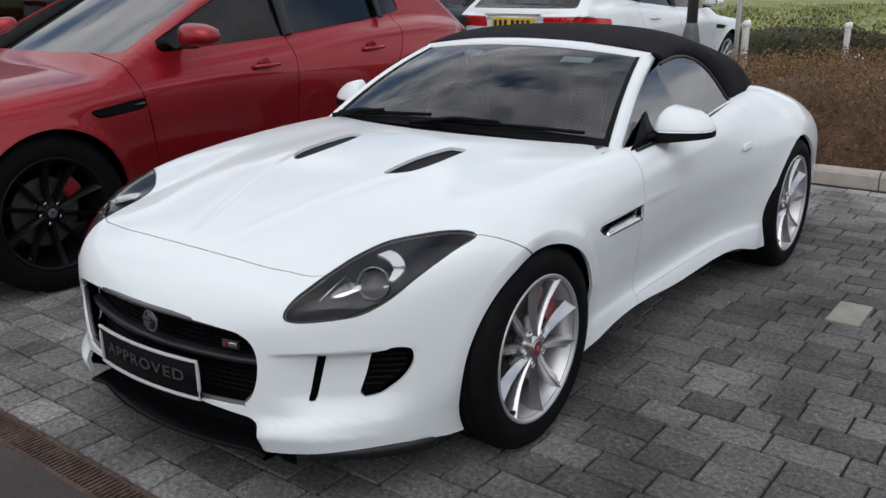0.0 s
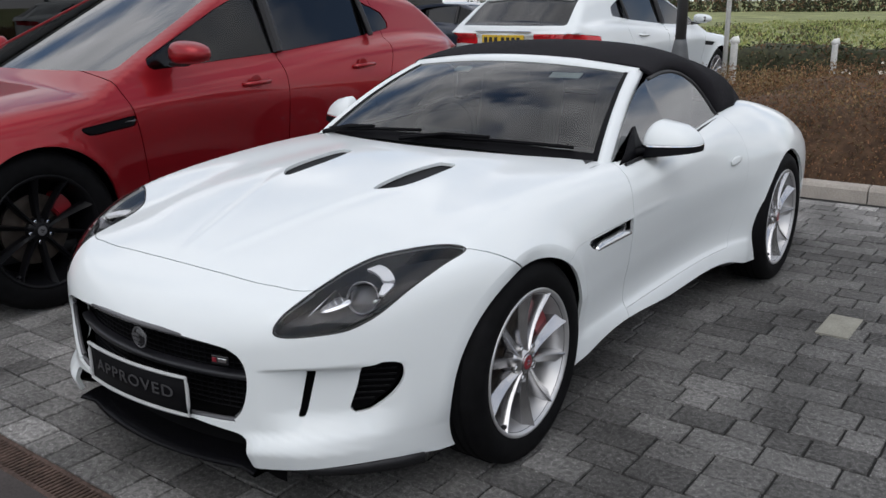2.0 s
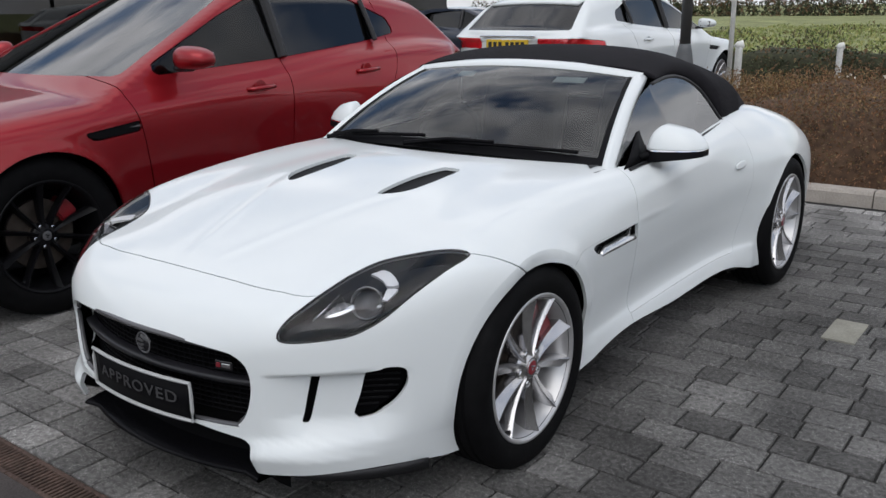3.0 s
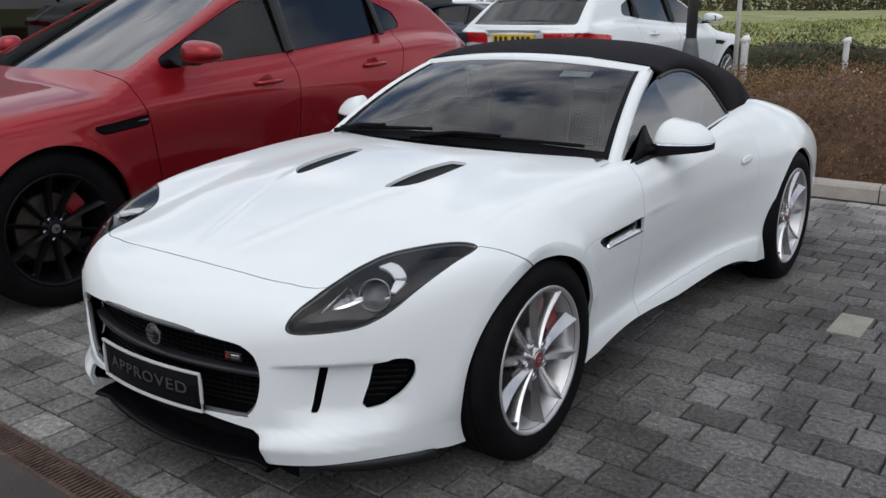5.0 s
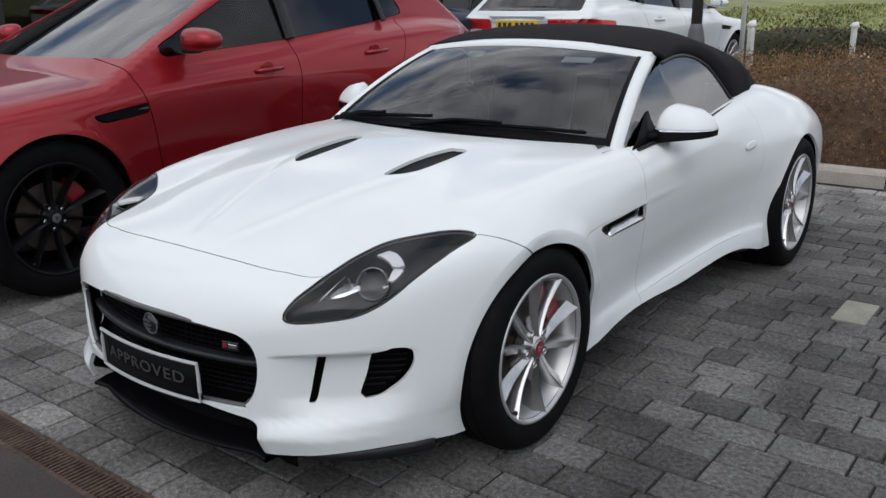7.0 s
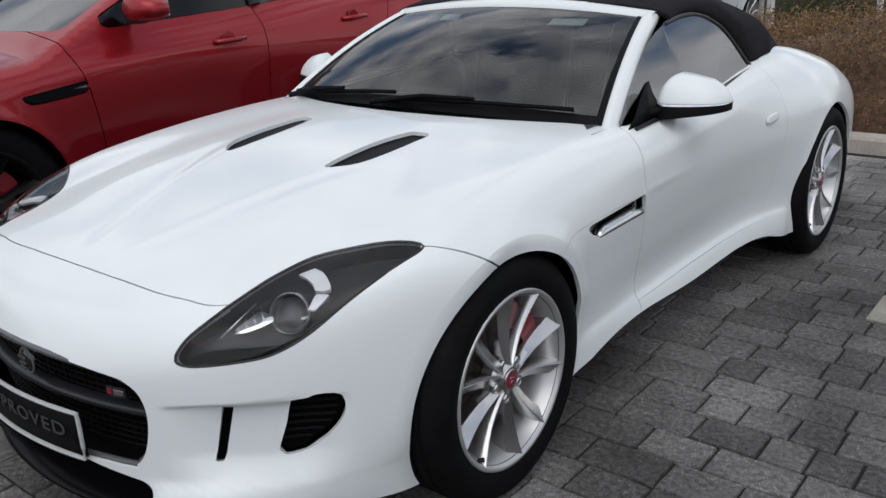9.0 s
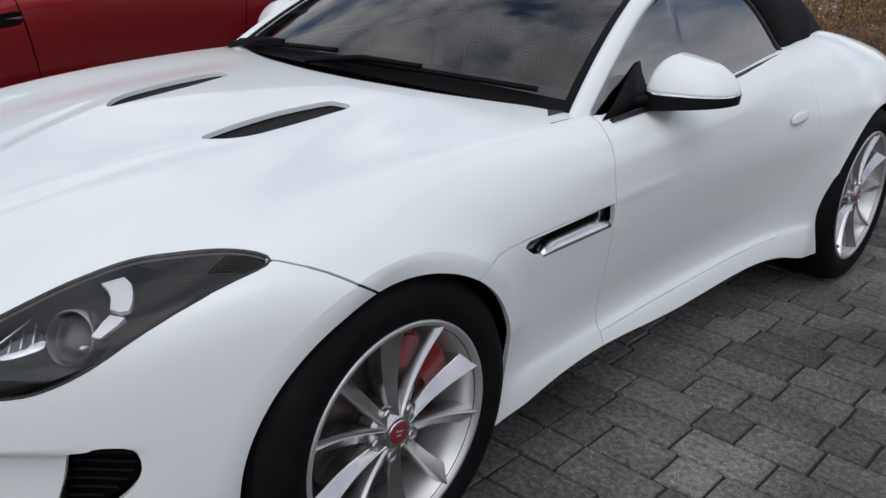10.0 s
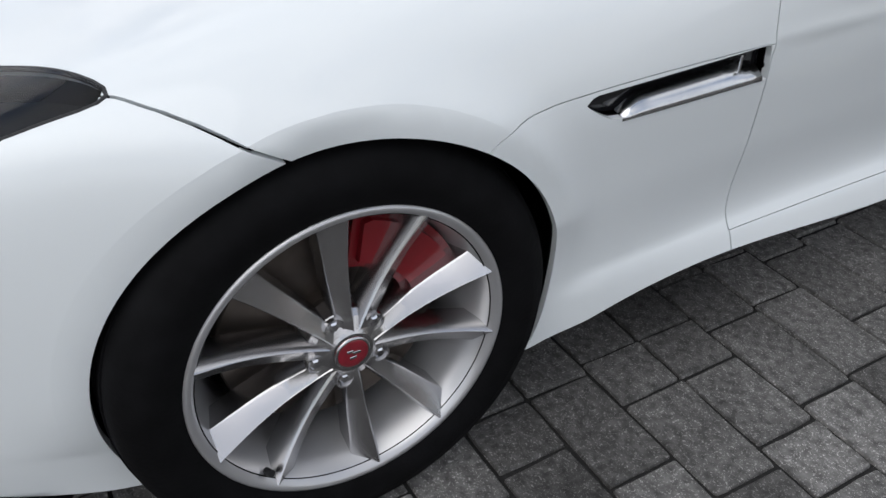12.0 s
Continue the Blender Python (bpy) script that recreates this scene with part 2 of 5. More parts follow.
def prism(outline, depth, bevel=0.0, axis="X"):
    """A flat outline of (a, b) points drawn out by depth: a, b are y, z for axis X, x, z for Y, x, y for Z."""
    bm = bmesh.new()
    put = {"X": lambda a, b, h: (h, a, b), "Y": lambda a, b, h: (a, h, b), "Z": lambda a, b, h: (a, b, h)}[axis]
    low = [bm.verts.new(put(a, b, 0)) for a, b in outline]
    high = [bm.verts.new(put(a, b, depth)) for a, b in outline]
    bm.faces.new(low[::-1])
    top = bm.faces.new(high)
    for i in range(len(low)):
        j = (i + 1) % len(low)
        bm.faces.new((low[i], low[j], high[j], high[i]))
    bmesh.ops.recalc_face_normals(bm, faces=bm.faces)
    if bevel:
        bmesh.ops.bevel(bm, geom=list(top.edges), offset=bevel, segments=2, affect="EDGES")
    return bm


def inside(points, a, b, rounding=0.0):
    """Signed distance to a closed outline, negative inside, its corners rounded."""
    p = np.array(points, float)
    if rounding:
        c = p.mean(0)
        p = c + (p - c) * (1 - rounding / np.linalg.norm(p - c, axis=1).min())
    a, b = np.asarray(a, float), np.asarray(b, float)
    best, sign = np.full(a.shape, 1e9), np.ones(a.shape)
    for i in range(len(p)):
        v, w = p[i], p[i - 1]
        e0, e1 = w - v
        d0, d1 = a - v[0], b - v[1]
        s = np.clip((d0 * e0 + d1 * e1) / (e0 * e0 + e1 * e1), 0, 1)
        best = np.minimum(best, (d0 - e0 * s) ** 2 + (d1 - e1 * s) ** 2)
        c1, c2, c3 = b >= v[1], b < w[1], e0 * d1 > e1 * d0
        sign = np.where((c1 & c2 & c3) | (~c1 & ~c2 & ~c3), -sign, sign)
    return sign * np.sqrt(best) - rounding


def smooth_outline(points, steps=8):
    """A closed Catmull-Rom outline through points."""
    p = np.array(points, float)
    out = []
    for i in range(len(p)):
        a, b, c, d = p[i - 1], p[i], p[(i + 1) % len(p)], p[(i + 2) % len(p)]
        for k in range(steps):
            s = k / steps
            out.append(0.5 * (2 * b + (c - a) * s + (2 * a - 5 * b + 4 * c - d) * s * s + (3 * b - a - 3 * c + d) * s**3))
    return out


def cut(vf, field, level=0.0):
    """Keeps what has field > level, with clean edges along field = level."""
    v, f = vf
    if not len(f):
        return vf
    g = field(v[:, 0], v[:, 1], v[:, 2]) - level
    keep = (g > 0).tolist()
    if all(keep):
        return vf
    gl, vl = g.tolist(), v.tolist()
    verts, faces, made, used = [], [], {}, {}

    def old(i):
        k = used.get(i)
        if k is None:
            k = used[i] = len(verts)
            verts.append(vl[i])
        return k

    def between(i, j):
        key = (i, j) if i < j else (j, i)
        k = made.get(key)
        if k is None:
            s = min(max(gl[i] / (gl[i] - gl[j]), 0.001), 0.999)
            a, b = vl[i], vl[j]
            k = made[key] = len(verts)
            verts.append([a[0] + s * (b[0] - a[0]), a[1] + s * (b[1] - a[1]), a[2] + s * (b[2] - a[2])])
        return k

    for q in f:
        flags = [keep[i] for i in q]
        if not any(flags):
            continue
        if all(flags):
            faces.append(tuple([old(i) for i in q]))
            continue
        out = []
        for i, j in zip(q, q[1:] + q[:1]):
            if keep[i]:
                out.append(old(i))
            if keep[i] != keep[j]:
                out.append(between(i, j))
        if len(out) > 2:
            faces.append(tuple(out))
    return np.array(verts) if verts else np.zeros((0, 3)), faces


def shifted(vf, fn, by):
    """The same faces moved along the form's normal by so many metres."""
    v, f = vf
    e = 1e-3
    g = np.stack([fn(v[:, 0] + e, v[:, 1], v[:, 2]) - fn(v[:, 0] - e, v[:, 1], v[:, 2]),
                  fn(v[:, 0], v[:, 1] + e, v[:, 2]) - fn(v[:, 0], v[:, 1] - e, v[:, 2]),
                  fn(v[:, 0], v[:, 1], v[:, 2] + e) - fn(v[:, 0], v[:, 1], v[:, 2] - e)], 1)
    g /= np.maximum(np.linalg.norm(g, axis=1), 1e-9)[:, None]
    return v + g * by, f


def gradient(fn, v):
    e = 4e-3
    g = np.stack([fn(v[:, 0] + e, v[:, 1], v[:, 2]) - fn(v[:, 0] - e, v[:, 1], v[:, 2]),
                  fn(v[:, 0], v[:, 1] + e, v[:, 2]) - fn(v[:, 0], v[:, 1] - e, v[:, 2]),
                  fn(v[:, 0], v[:, 1], v[:, 2] + e) - fn(v[:, 0], v[:, 1], v[:, 2] - e)], 1)
    return g / np.maximum(np.linalg.norm(g, axis=1), 1e-9)[:, None]


def panel(name, vf, fn, mat, parent, label="", depth=0.012, form=None):
    """A body panel cut from a form: its edges are turned inward by depth, and it is shaded by the form's own normals."""
    v, f = vf
    if not len(f):
        return shell(name, vf, mat, parent, label)
    nrm = gradient(form or fn, v)
    count = {}
    for q in f:
        for i, j in zip(q, q[1:] + q[:1]):
            count[(i, j)] = True
    rim = [(i, j) for (i, j) in count if (j, i) not in count]
    v2, n2, f2 = [], [], list(f)
    base = len(v)
    for i, j in rim:
        a, b = v[i], v[j]
        ia, ib = a - nrm[i] * depth, b - nrm[j] * depth
        side = np.cross(b - a, nrm[i])
        side = side / max(np.linalg.norm(side), 1e-9)
        k = base + len(v2)
        v2 += [a, b, ib, ia]
        n2 += [side] * 4
        f2.append((k + 1, k, k + 3, k + 2))
    v_all = np.concatenate([v, np.array(v2)]) if v2 else v
    n_all = np.concatenate([nrm, np.array(n2)]) if n2 else nrm
    ob = shell(name, (v_all, f2), mat, parent, label)
    ob.data.normals_split_custom_set_from_vertices([tuple(n) for n in n_all])
    return ob


def skin(fn, stations, axis_z, fan, around, reach=2.4, low=150.0):
    """The form's surface, met by rays from a line along its middle and fans at both ends; half from 0 to low degrees, then mirrored."""
    th = np.radians(np.linspace(0, low, around))
    axis_y0, axis_y1 = stations[0], stations[-1]
    org, way = [], []
    for k in range(fan):
        ph = math.pi / 2 * (1 - (k + 0.3) / (fan + 0.3))
        org.append((axis_y0, ph, -1))
    for y in stations:
        org.append((y, 0.0, 0))
    for k in range(fan):
        ph = math.pi / 2 * (k + 1) / (fan + 0.3)
        org.append((axis_y1, ph, 1))
    o = np.array([[(0, y, axis_z)] * around for y, ph, s in org], float)
    d = np.array([[(math.cos(ph) * math.sin(a), s * math.sin(ph), math.cos(ph) * math.cos(a)) for a in th] for y, ph, s in org], float)
    lo, hi = np.zeros(o.shape[:2]), np.full(o.shape[:2], reach)
    steps = np.linspace(0, reach, 60)
    found = np.zeros(o.shape[:2], bool)
    for a, b in zip(steps, steps[1:]):
        p = o + d * b
        out = (fn(p[..., 0], p[..., 1], p[..., 2]) > 0) & ~found
        lo, hi = np.where(out, a, lo), np.where(out, b, hi)
        found |= out
    for _ in range(22):
        mid = (lo + hi) / 2
        p = o + d * mid[..., None]
        out = fn(p[..., 0], p[..., 1], p[..., 2]) > 0
        lo, hi = np.where(out, lo, mid), np.where(out, mid, hi)
    p = o + d * ((lo + hi) / 2)[..., None]
    n = len(org)
    left = p.copy()
    left[..., 0] *= -1
    v = np.concatenate([p, left[:, 1:]], 1)
    m = v.shape[1]
    col = lambda j: j if j >= 0 else around - 1 - j
    f = []
    for i in range(n - 1):
        for j in range(-(around - 1), around - 1):
            a, b = col(j), col(j + 1)
            f.append((i * m + a, i * m + b, (i + 1) * m + b, (i + 1) * m + a))
    return v.reshape(-1, 3), f

# ---- the sports car's form: half widths, heights and ends as smooth curves ----
def curve(xs, ys):
    """A smooth curve through knots (cubic Hermite), straight beyond its ends."""
    xs, ys = np.array(xs, float), np.array(ys, float)
    d = np.diff(ys) / np.diff(xs)
    m = np.concatenate(([d[0]], (d[:-1] * np.diff(xs)[1:] + d[1:] * np.diff(xs)[:-1]) / (np.diff(xs)[1:] + np.diff(xs)[:-1]), [d[-1]]))

    def at(x):
        x = np.asarray(x, float)
        c = np.clip(x, xs[0], xs[-1])
        i = np.clip(np.searchsorted(xs, c) - 1, 0, len(xs) - 2)
        h = xs[i + 1] - xs[i]
        s = (c - xs[i]) / h
        v = (2 * s**3 - 3 * s**2 + 1) * ys[i] + (s**3 - 2 * s**2 + s) * h * m[i] + (3 * s**2 - 2 * s**3) * ys[i + 1] + (s**3 - s**2) * h * m[i + 1]
        return v + np.where(x < xs[0], (x - xs[0]) * m[0], 0) + np.where(x > xs[-1], (x - xs[-1]) * m[-1], 0)

    return at


def smax(a, b, k):
    """The larger of two, with a fillet of about k metres where they meet."""
    h = np.maximum(k - np.abs(a - b), 0) / k
    return np.maximum(a, b) + h * h * k * 0.25


def bell(x, c, w):
    return np.exp(-(((x - c) / w) ** 2))


def levels(zs, rows):
    """A half width W(y, z): at each height a curve along y, blended smoothly over z."""
    zs = np.array(zs)

    def at(y, z):
        v = np.stack([r(y) for r in rows])
        z = np.clip(z, zs[0], zs[-1])
        i = np.clip(np.searchsorted(zs, z) - 1, 0, len(zs) - 2)
        take = lambda j: np.take_along_axis(v, np.clip(j, 0, len(zs) - 1)[None], 0)[0]
        h = zs[i + 1] - zs[i]
        s = (z - zs[i]) / h
        p0, p1, p2, p3 = take(i - 1), take(i), take(i + 1), take(i + 2)
        m1, m2 = (p2 - p0) / 2, (p3 - p1) / 2
        return (2 * s**3 - 3 * s**2 + 1) * p1 + (s**3 - 2 * s**2 + s) * m1 + (3 * s**2 - 2 * s**3) * p2 + (s**3 - s**2) * m2

    return at


SPORT_Y = [-0.7, -0.4, 0.0, 0.4, 0.8, 1.5, 2.0, 2.6, 3.1, 3.5]
sport_w = levels([0.12, 0.22, 0.34, 0.5, 0.66, 0.8, 0.95], [
    curve(SPORT_Y, [0.745, 0.765, 0.82, 0.835, 0.83, 0.835, 0.85, 0.90, 0.86, 0.76]),
    curve(SPORT_Y, [0.76, 0.780, 0.835, 0.844, 0.853, 0.857, 0.864, 0.91, 0.86, 0.76]),
    curve(SPORT_Y, [0.77, 0.808, 0.855, 0.846, 0.828, 0.826, 0.850, 0.925, 0.88, 0.78]),
    curve(SPORT_Y, [0.78, 0.838, 0.872, 0.865, 0.855, 0.85, 0.872, 0.94, 0.89, 0.79]),
    curve(SPORT_Y, [0.765, 0.835, 0.873, 0.878, 0.874, 0.872, 0.895, 0.928, 0.875, 0.77]),
    curve(SPORT_Y, [0.70, 0.785, 0.812, 0.838, 0.855, 0.855, 0.872, 0.895, 0.80, 0.65]),
    curve(SPORT_Y, [0.55, 0.70, 0.75, 0.78, 0.79, 0.80, 0.80, 0.79, 0.65, 0.50]),
])
sport_top = curve([-0.87, -0.8, -0.65, -0.4, -0.1, 0.2, 0.5, 0.8, 1.5, 1.8, 2.1, 2.5, 3.0, 3.5], [0.56, 0.625, 0.695, 0.765, 0.828, 0.866, 0.885, 0.885, 0.897, 0.920, 0.943, 0.953, 0.898, 0.80])
sport_drop = curve([-0.9, -0.5, -0.2, 0.0, 0.5, 0.9, 1.6, 2.2, 2.7, 3.5], [0.05, 0.05, 0.025, 0.025, 0.03, 0.02, 0.0, 0.0, 0.01, 0.03])


def sport_height(x, y):
    fold = np.abs(x - 0.03)
    fold_at = np.clip(0.262 + 0.315 * y, 0.03, 0.27)
    folded = np.clip((0.05 - y) / 0.08, 0, 1) * np.clip((y + 0.66) / 0.12, 0, 1)
    x = np.abs(x)
    ridge = 0.40 - 0.13 * np.clip((y + 0.5) / 0.9, 0, 1)
    on_bonnet = 1 / (1 + np.exp((y - 0.5) / 0.05)) / (1 + np.exp((-0.55 - y) / 0.05))
    return sport_top(y) - sport_drop(y) * (x / 0.75) ** 2.2 + on_bonnet * -0.010 * bell(x, ridge + 0.17, 0.13) + folded * (0.0013 * bell(fold, fold_at - 0.012, 0.024) - 0.0017 * bell(fold, fold_at + 0.03, 0.035))


def sport_nose(x, z):
    x = np.abs(x)
    blade = np.clip((x - 0.36) / 0.10, 0, 1) * np.clip((0.80 - x) / 0.25, 0, 1) * np.clip((0.302 - z) / 0.065, 0, 1)
    return -0.042 * blade * blade * (3 - 2 * blade) - 0.865 + 0.415 * x**2 + 0.713 * x**6 + 0.45 * np.clip(0.28 - z, 0, 1) ** 1.1 + 0.25 * np.clip(z - 0.5, 0, 1) ** 1.5


def sport_tail(x, z):
    return 3.60 - 0.3 * (np.abs(x) / 0.85) ** 3 - 0.25 * np.abs(z - 0.6) ** 1.5


LIP_R = 0.388


def sport_body(x, y, z, crease="both"):
    """Negative inside the bodywork; crease: with the turned-in arch lip, that alone, or the wing alone carried on."""
    top = z - sport_height(x, y)
    band = np.clip((0.455 - smax(np.hypot(y, z - 0.337), 0.391, 0.008)) / 0.064, 0, 1) * np.clip((z - 0.30) / 0.15, 0, 1)
    lip = 0.4 * np.clip((0.415 - np.hypot(y - 2.622, z - 0.345)) / 0.06, 0, 1)
    side = np.abs(x) - sport_w(y, z) - 0.013 * lip * lip * (3 - 2 * lip)
    side = side - 0.0035 * bell(z, 0.668 + 0.03 * (y - 0.73), 0.010) * np.clip((y - 0.70) / 0.03, 0, 1) * bell(y, 0.73, 0.28)
    ledge = np.clip((0.318 - z) / 0.035, 0, 1) * np.clip((y - 0.36) / 0.1, 0, 1) * np.clip((2.25 - y) / 0.1, 0, 1)
    ring = np.hypot(y, z - 0.337)
    swell = np.clip((0.55 - ring) / 0.16, 0, 1.1)
    turn_in = LIP_R - ring
    turn_in = np.clip(turn_in, 0, 0.06) if crease == "both" else turn_in * (crease == "lip")
    lipped = 0.029 * swell**1.7 - 0.55 * turn_in
    ahead_part = np.clip((0.27 - y) / 0.30, 0, 1) * np.clip((z - 0.26) / 0.12, 0, 1)
    side = side - lipped * ahead_part - 0.013 * band**1.9 * (1 - ahead_part) - 0.010 * ledge * ledge * (3 - 2 * ledge)
    f = smax(top, side, 0.10)
    f = smax(f, sport_nose(x, z) - y, 0.09)
    f = smax(f, y - sport_tail(x, z), 0.08)
    ax = np.abs(x)
    scoop = np.clip((ax - 0.452) / 0.10, 0, 1) * np.clip((0.490 - z) / 0.014, 0, 1) * np.clip((z - 0.265) / 0.09, 0, 1) * np.clip((-0.47 - y) / 0.10, 0, 1)
    f = f + 0.046 * scoop * scoop * (3 - 2 * scoop)
    return np.maximum(f, 0.12 - z)
# ---- end of form ----

# ---- the white open sports car ----
def wheel(parent, x, y, r, rim, width, spokes, alloy, side, cap, caliper, label, hub_face=0.07, start=3.5, broad=1.0):
    """A road wheel with tyre, rim, twisted spokes, cap, nuts, brake disc and caliper; side is 1 for an outer face towards +x."""
    w = new("wheel")
    w.empty_display_size = 0.1
    w.parent = parent
    w.matrix_basis = pose(x, y, r, 0, 0, 0 if side > 0 else 180)
    w["label"] = label
    h = width / 2
    tyre = [(rim - 0.012, -h * 0.86), (rim + 0.015, -h * 0.98), (rim + 0.06, -h * 1.0), (r - 0.025, -h * 0.97), (r - 0.006, -h * 0.80), (r, -h * 0.5), (r, h * 0.5),
            (r - 0.006, h * 0.80), (r - 0.018, h * 0.93), (r - 0.035, h * 0.985), (rim + 0.055, h * 1.02), (rim + 0.03, h * 1.01), (rim + 0.014, h * 0.965), (rim + 0.006, h * 0.93), (rim - 0.012, h * 0.86)]
    bm = lathe(tyre, 96)
    part("tyre", bm, RUBBER, w, smooth=True)
    bm = bmesh.new()
    # grooves drawn as near-black bands on the tread
    for gx in (-0.055, -0.02, 0.02, 0.055):
        lathe([(r - 0.002, gx - 0.005), (r + 0.0015, gx - 0.004), (r + 0.0015, gx + 0.004), (r - 0.002, gx + 0.005)], 72, bm=bm)
    part("tread_groove", bm, DARK_VOID, w)
    barrel = [(rim + 0.006, h * 0.93), (rim + 0.0045, h * 0.962), (rim + 0.001, h * 0.968), (rim - 0.005, h * 0.950), (rim - 0.013, h * 0.82), (rim - 0.024, h * 0.50), (rim - 0.038, h * 0.05), (rim - 0.042, -h * 0.6), (rim, -h * 0.9)]
    bm = lathe(barrel, 96)
    part("rim", bm, RIM_SILVER if alloy is ALLOY else alloy, w, smooth=True)
    bm = bmesh.new()
    hub_x = hub_face
    lathe([(0.001, hub_x), (0.033, hub_x), (0.038, hub_x - 0.003), (0.056, hub_x - 0.012), (0.064, hub_x - 0.020), (0.068, hub_x - 0.05), (0.001, hub_x - 0.07)], 48, bm=bm)
    part("hub", bm, alloy, w, smooth=False)
    # one spoke: a blade that is broad and flat at the rim, with one sharp proud edge, swept towards it
    n_s = 14
    secs = []
    for k in range(n_s + 1):
        s = k / n_s
        rad = 0.036 + (rim - 0.006 - 0.036) * s
        lean = 0.05 * s - 0.05 * s * s
        half = (0.0130 + 0.0085 * s + 0.003 * s**6) * broad
        proud = hub_x - 0.001 - 0.009 * math.sin(math.pi * s) + (h * 0.95 - hub_x + 0.001) * s**1.45
        secs.append((rad, lean, half, proud))
    v, f = [], []
    for rad, lean, half, proud in secs:
        c, s = math.cos(lean), math.sin(lean)
        s_rel = (rad - 0.036) / (rim - 0.052)
        tilt = 0.005 + 0.019 * s_rel
        ring = [(-half, proud - tilt - 0.042), (-half * 0.98, proud - tilt - 0.003), (-half * 0.86, proud - tilt), (half * 0.46, proud - 0.0016), (half * 0.55, proud), (half * 0.64, proud - 0.0018), (half * 0.97, proud - 0.008 - 0.014 * s_rel), (half, proud - 0.052)]
        for q, px in ring:
            v.append((px, rad * s + q * c, rad * c - q * s))
    n = 8
    for k in range(n_s):
        for i in range(n):
            j = (i + 1) % n
            f.append((k * n + i, k * n + j, (k + 1) * n + j, (k + 1) * n + i))
    f.append(tuple(range(n))[::-1])
    f.append(tuple(n_s * n + i for i in range(n)))
    blades = []
    for hand in (1, -1):
        me = bpy.data.meshes.new("spoke")
        me.from_pydata([(p[0], hand * p[1], p[2]) for p in v], [], f)
        me.update()
        b2 = bmesh.new()
        b2.from_mesh(me)
        bmesh.ops.recalc_face_normals(b2, faces=b2.faces)
        b2.to_mesh(me)
        b2.free()
        blades.append(me)
    for i in range(spokes):
        ob = link("spoke", blades[i % 2], alloy, w, smooth="edges")
        ob.matrix_basis = pose(0, 0, 0, 360 / spokes * i + start)
    bm = lathe([(0.001, hub_x + 0.004), (0.02, hub_x + 0.004), (0.027, hub_x + 0.0015), (0.029, hub_x - 0.004)], 32)
    part("centre_cap", bm, cap, w, "round red centre cap" if cap is BADGE_RED else "", smooth=True)
    bm = bmesh.new()
    for q, b, sy, sz in ((-0.005, 0.006, 0.010, 0.005), (0.005, 0.002, 0.012, 0.005), (-0.001, -0.006, 0.011, 0.005)):
        box(0.002, sy, sz, (hub_x + 0.0045, q, b), 0.0008, segments=1, bm=bm)
    part("cap_mark", bm, alloy, w)
    bm = bmesh.new()
    lathe([(0.024, hub_x + 0.003), (0.0265, hub_x + 0.0036), (0.028, hub_x + 0.001)], 28, bm=bm)
    part("cap_ring", bm, alloy, w, smooth=True)
    for i in range(5):
        a = 2 * math.pi * i / 5 + radians(42)
        bm = lathe([(0.001, hub_x - 0.006), (0.006, hub_x - 0.006), (0.009, hub_x - 0.008), (0.0105, hub_x - 0.013)], 6)
        bmesh.ops.translate(bm, vec=(0, 0.054 * math.cos(a), 0.054 * math.sin(a)), verts=bm.verts)
        part("wheel_nut", bm, CHROME, w)
        bm = lathe([(0.0115, hub_x - 0.013), (0.0135, hub_x - 0.006), (0.0150, hub_x - 0.0055), (0.0155, hub_x - 0.012)], 20)
        bmesh.ops.translate(bm, vec=(0, 0.054 * math.cos(a), 0.054 * math.sin(a)), verts=bm.verts)
        part("nut_recess", bm, alloy, w)
    bm = tube([(h * 0.80, -0.62 * rim, -0.70 * rim), (h * 0.93, -0.60 * rim, -0.68 * rim)], 0.006)
    part("valve", bm, BLACK_PLASTIC, w)
    bm = lathe([(0.07, -0.02), (0.172, -0.02), (0.175, -0.016), (0.175, 0.006), (0.172, 0.010), (0.07, 0.010), (0.07, 0.03), (0.001, 0.03)], 64)
    part("brake_disc", bm, STEEL, w)
    bm = bmesh.new()
    c0, c1 = caliper
    pts = []
    for k in range(13):
        a = math.radians(c0 + (c1 - c0) * k / 12)
        pts.append((a, 0.208 if 0 < k < 12 else 0.198))
    outline = [(r2 * math.cos(a), r2 * math.sin(a)) for a, r2 in pts] + [(0.115 * math.cos(a), 0.115 * math.sin(a)) for a, r2 in pts[::-1]]
    bm = prism(outline, 0.075, 0.012)
    bmesh.ops.translate(bm, vec=(-0.025, 0, 0), verts=bm.verts)
    part("brake_caliper", bm, CALIPER_RED, w, "red brake caliper")
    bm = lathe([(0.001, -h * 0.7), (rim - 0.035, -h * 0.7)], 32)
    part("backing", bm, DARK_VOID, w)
    return w


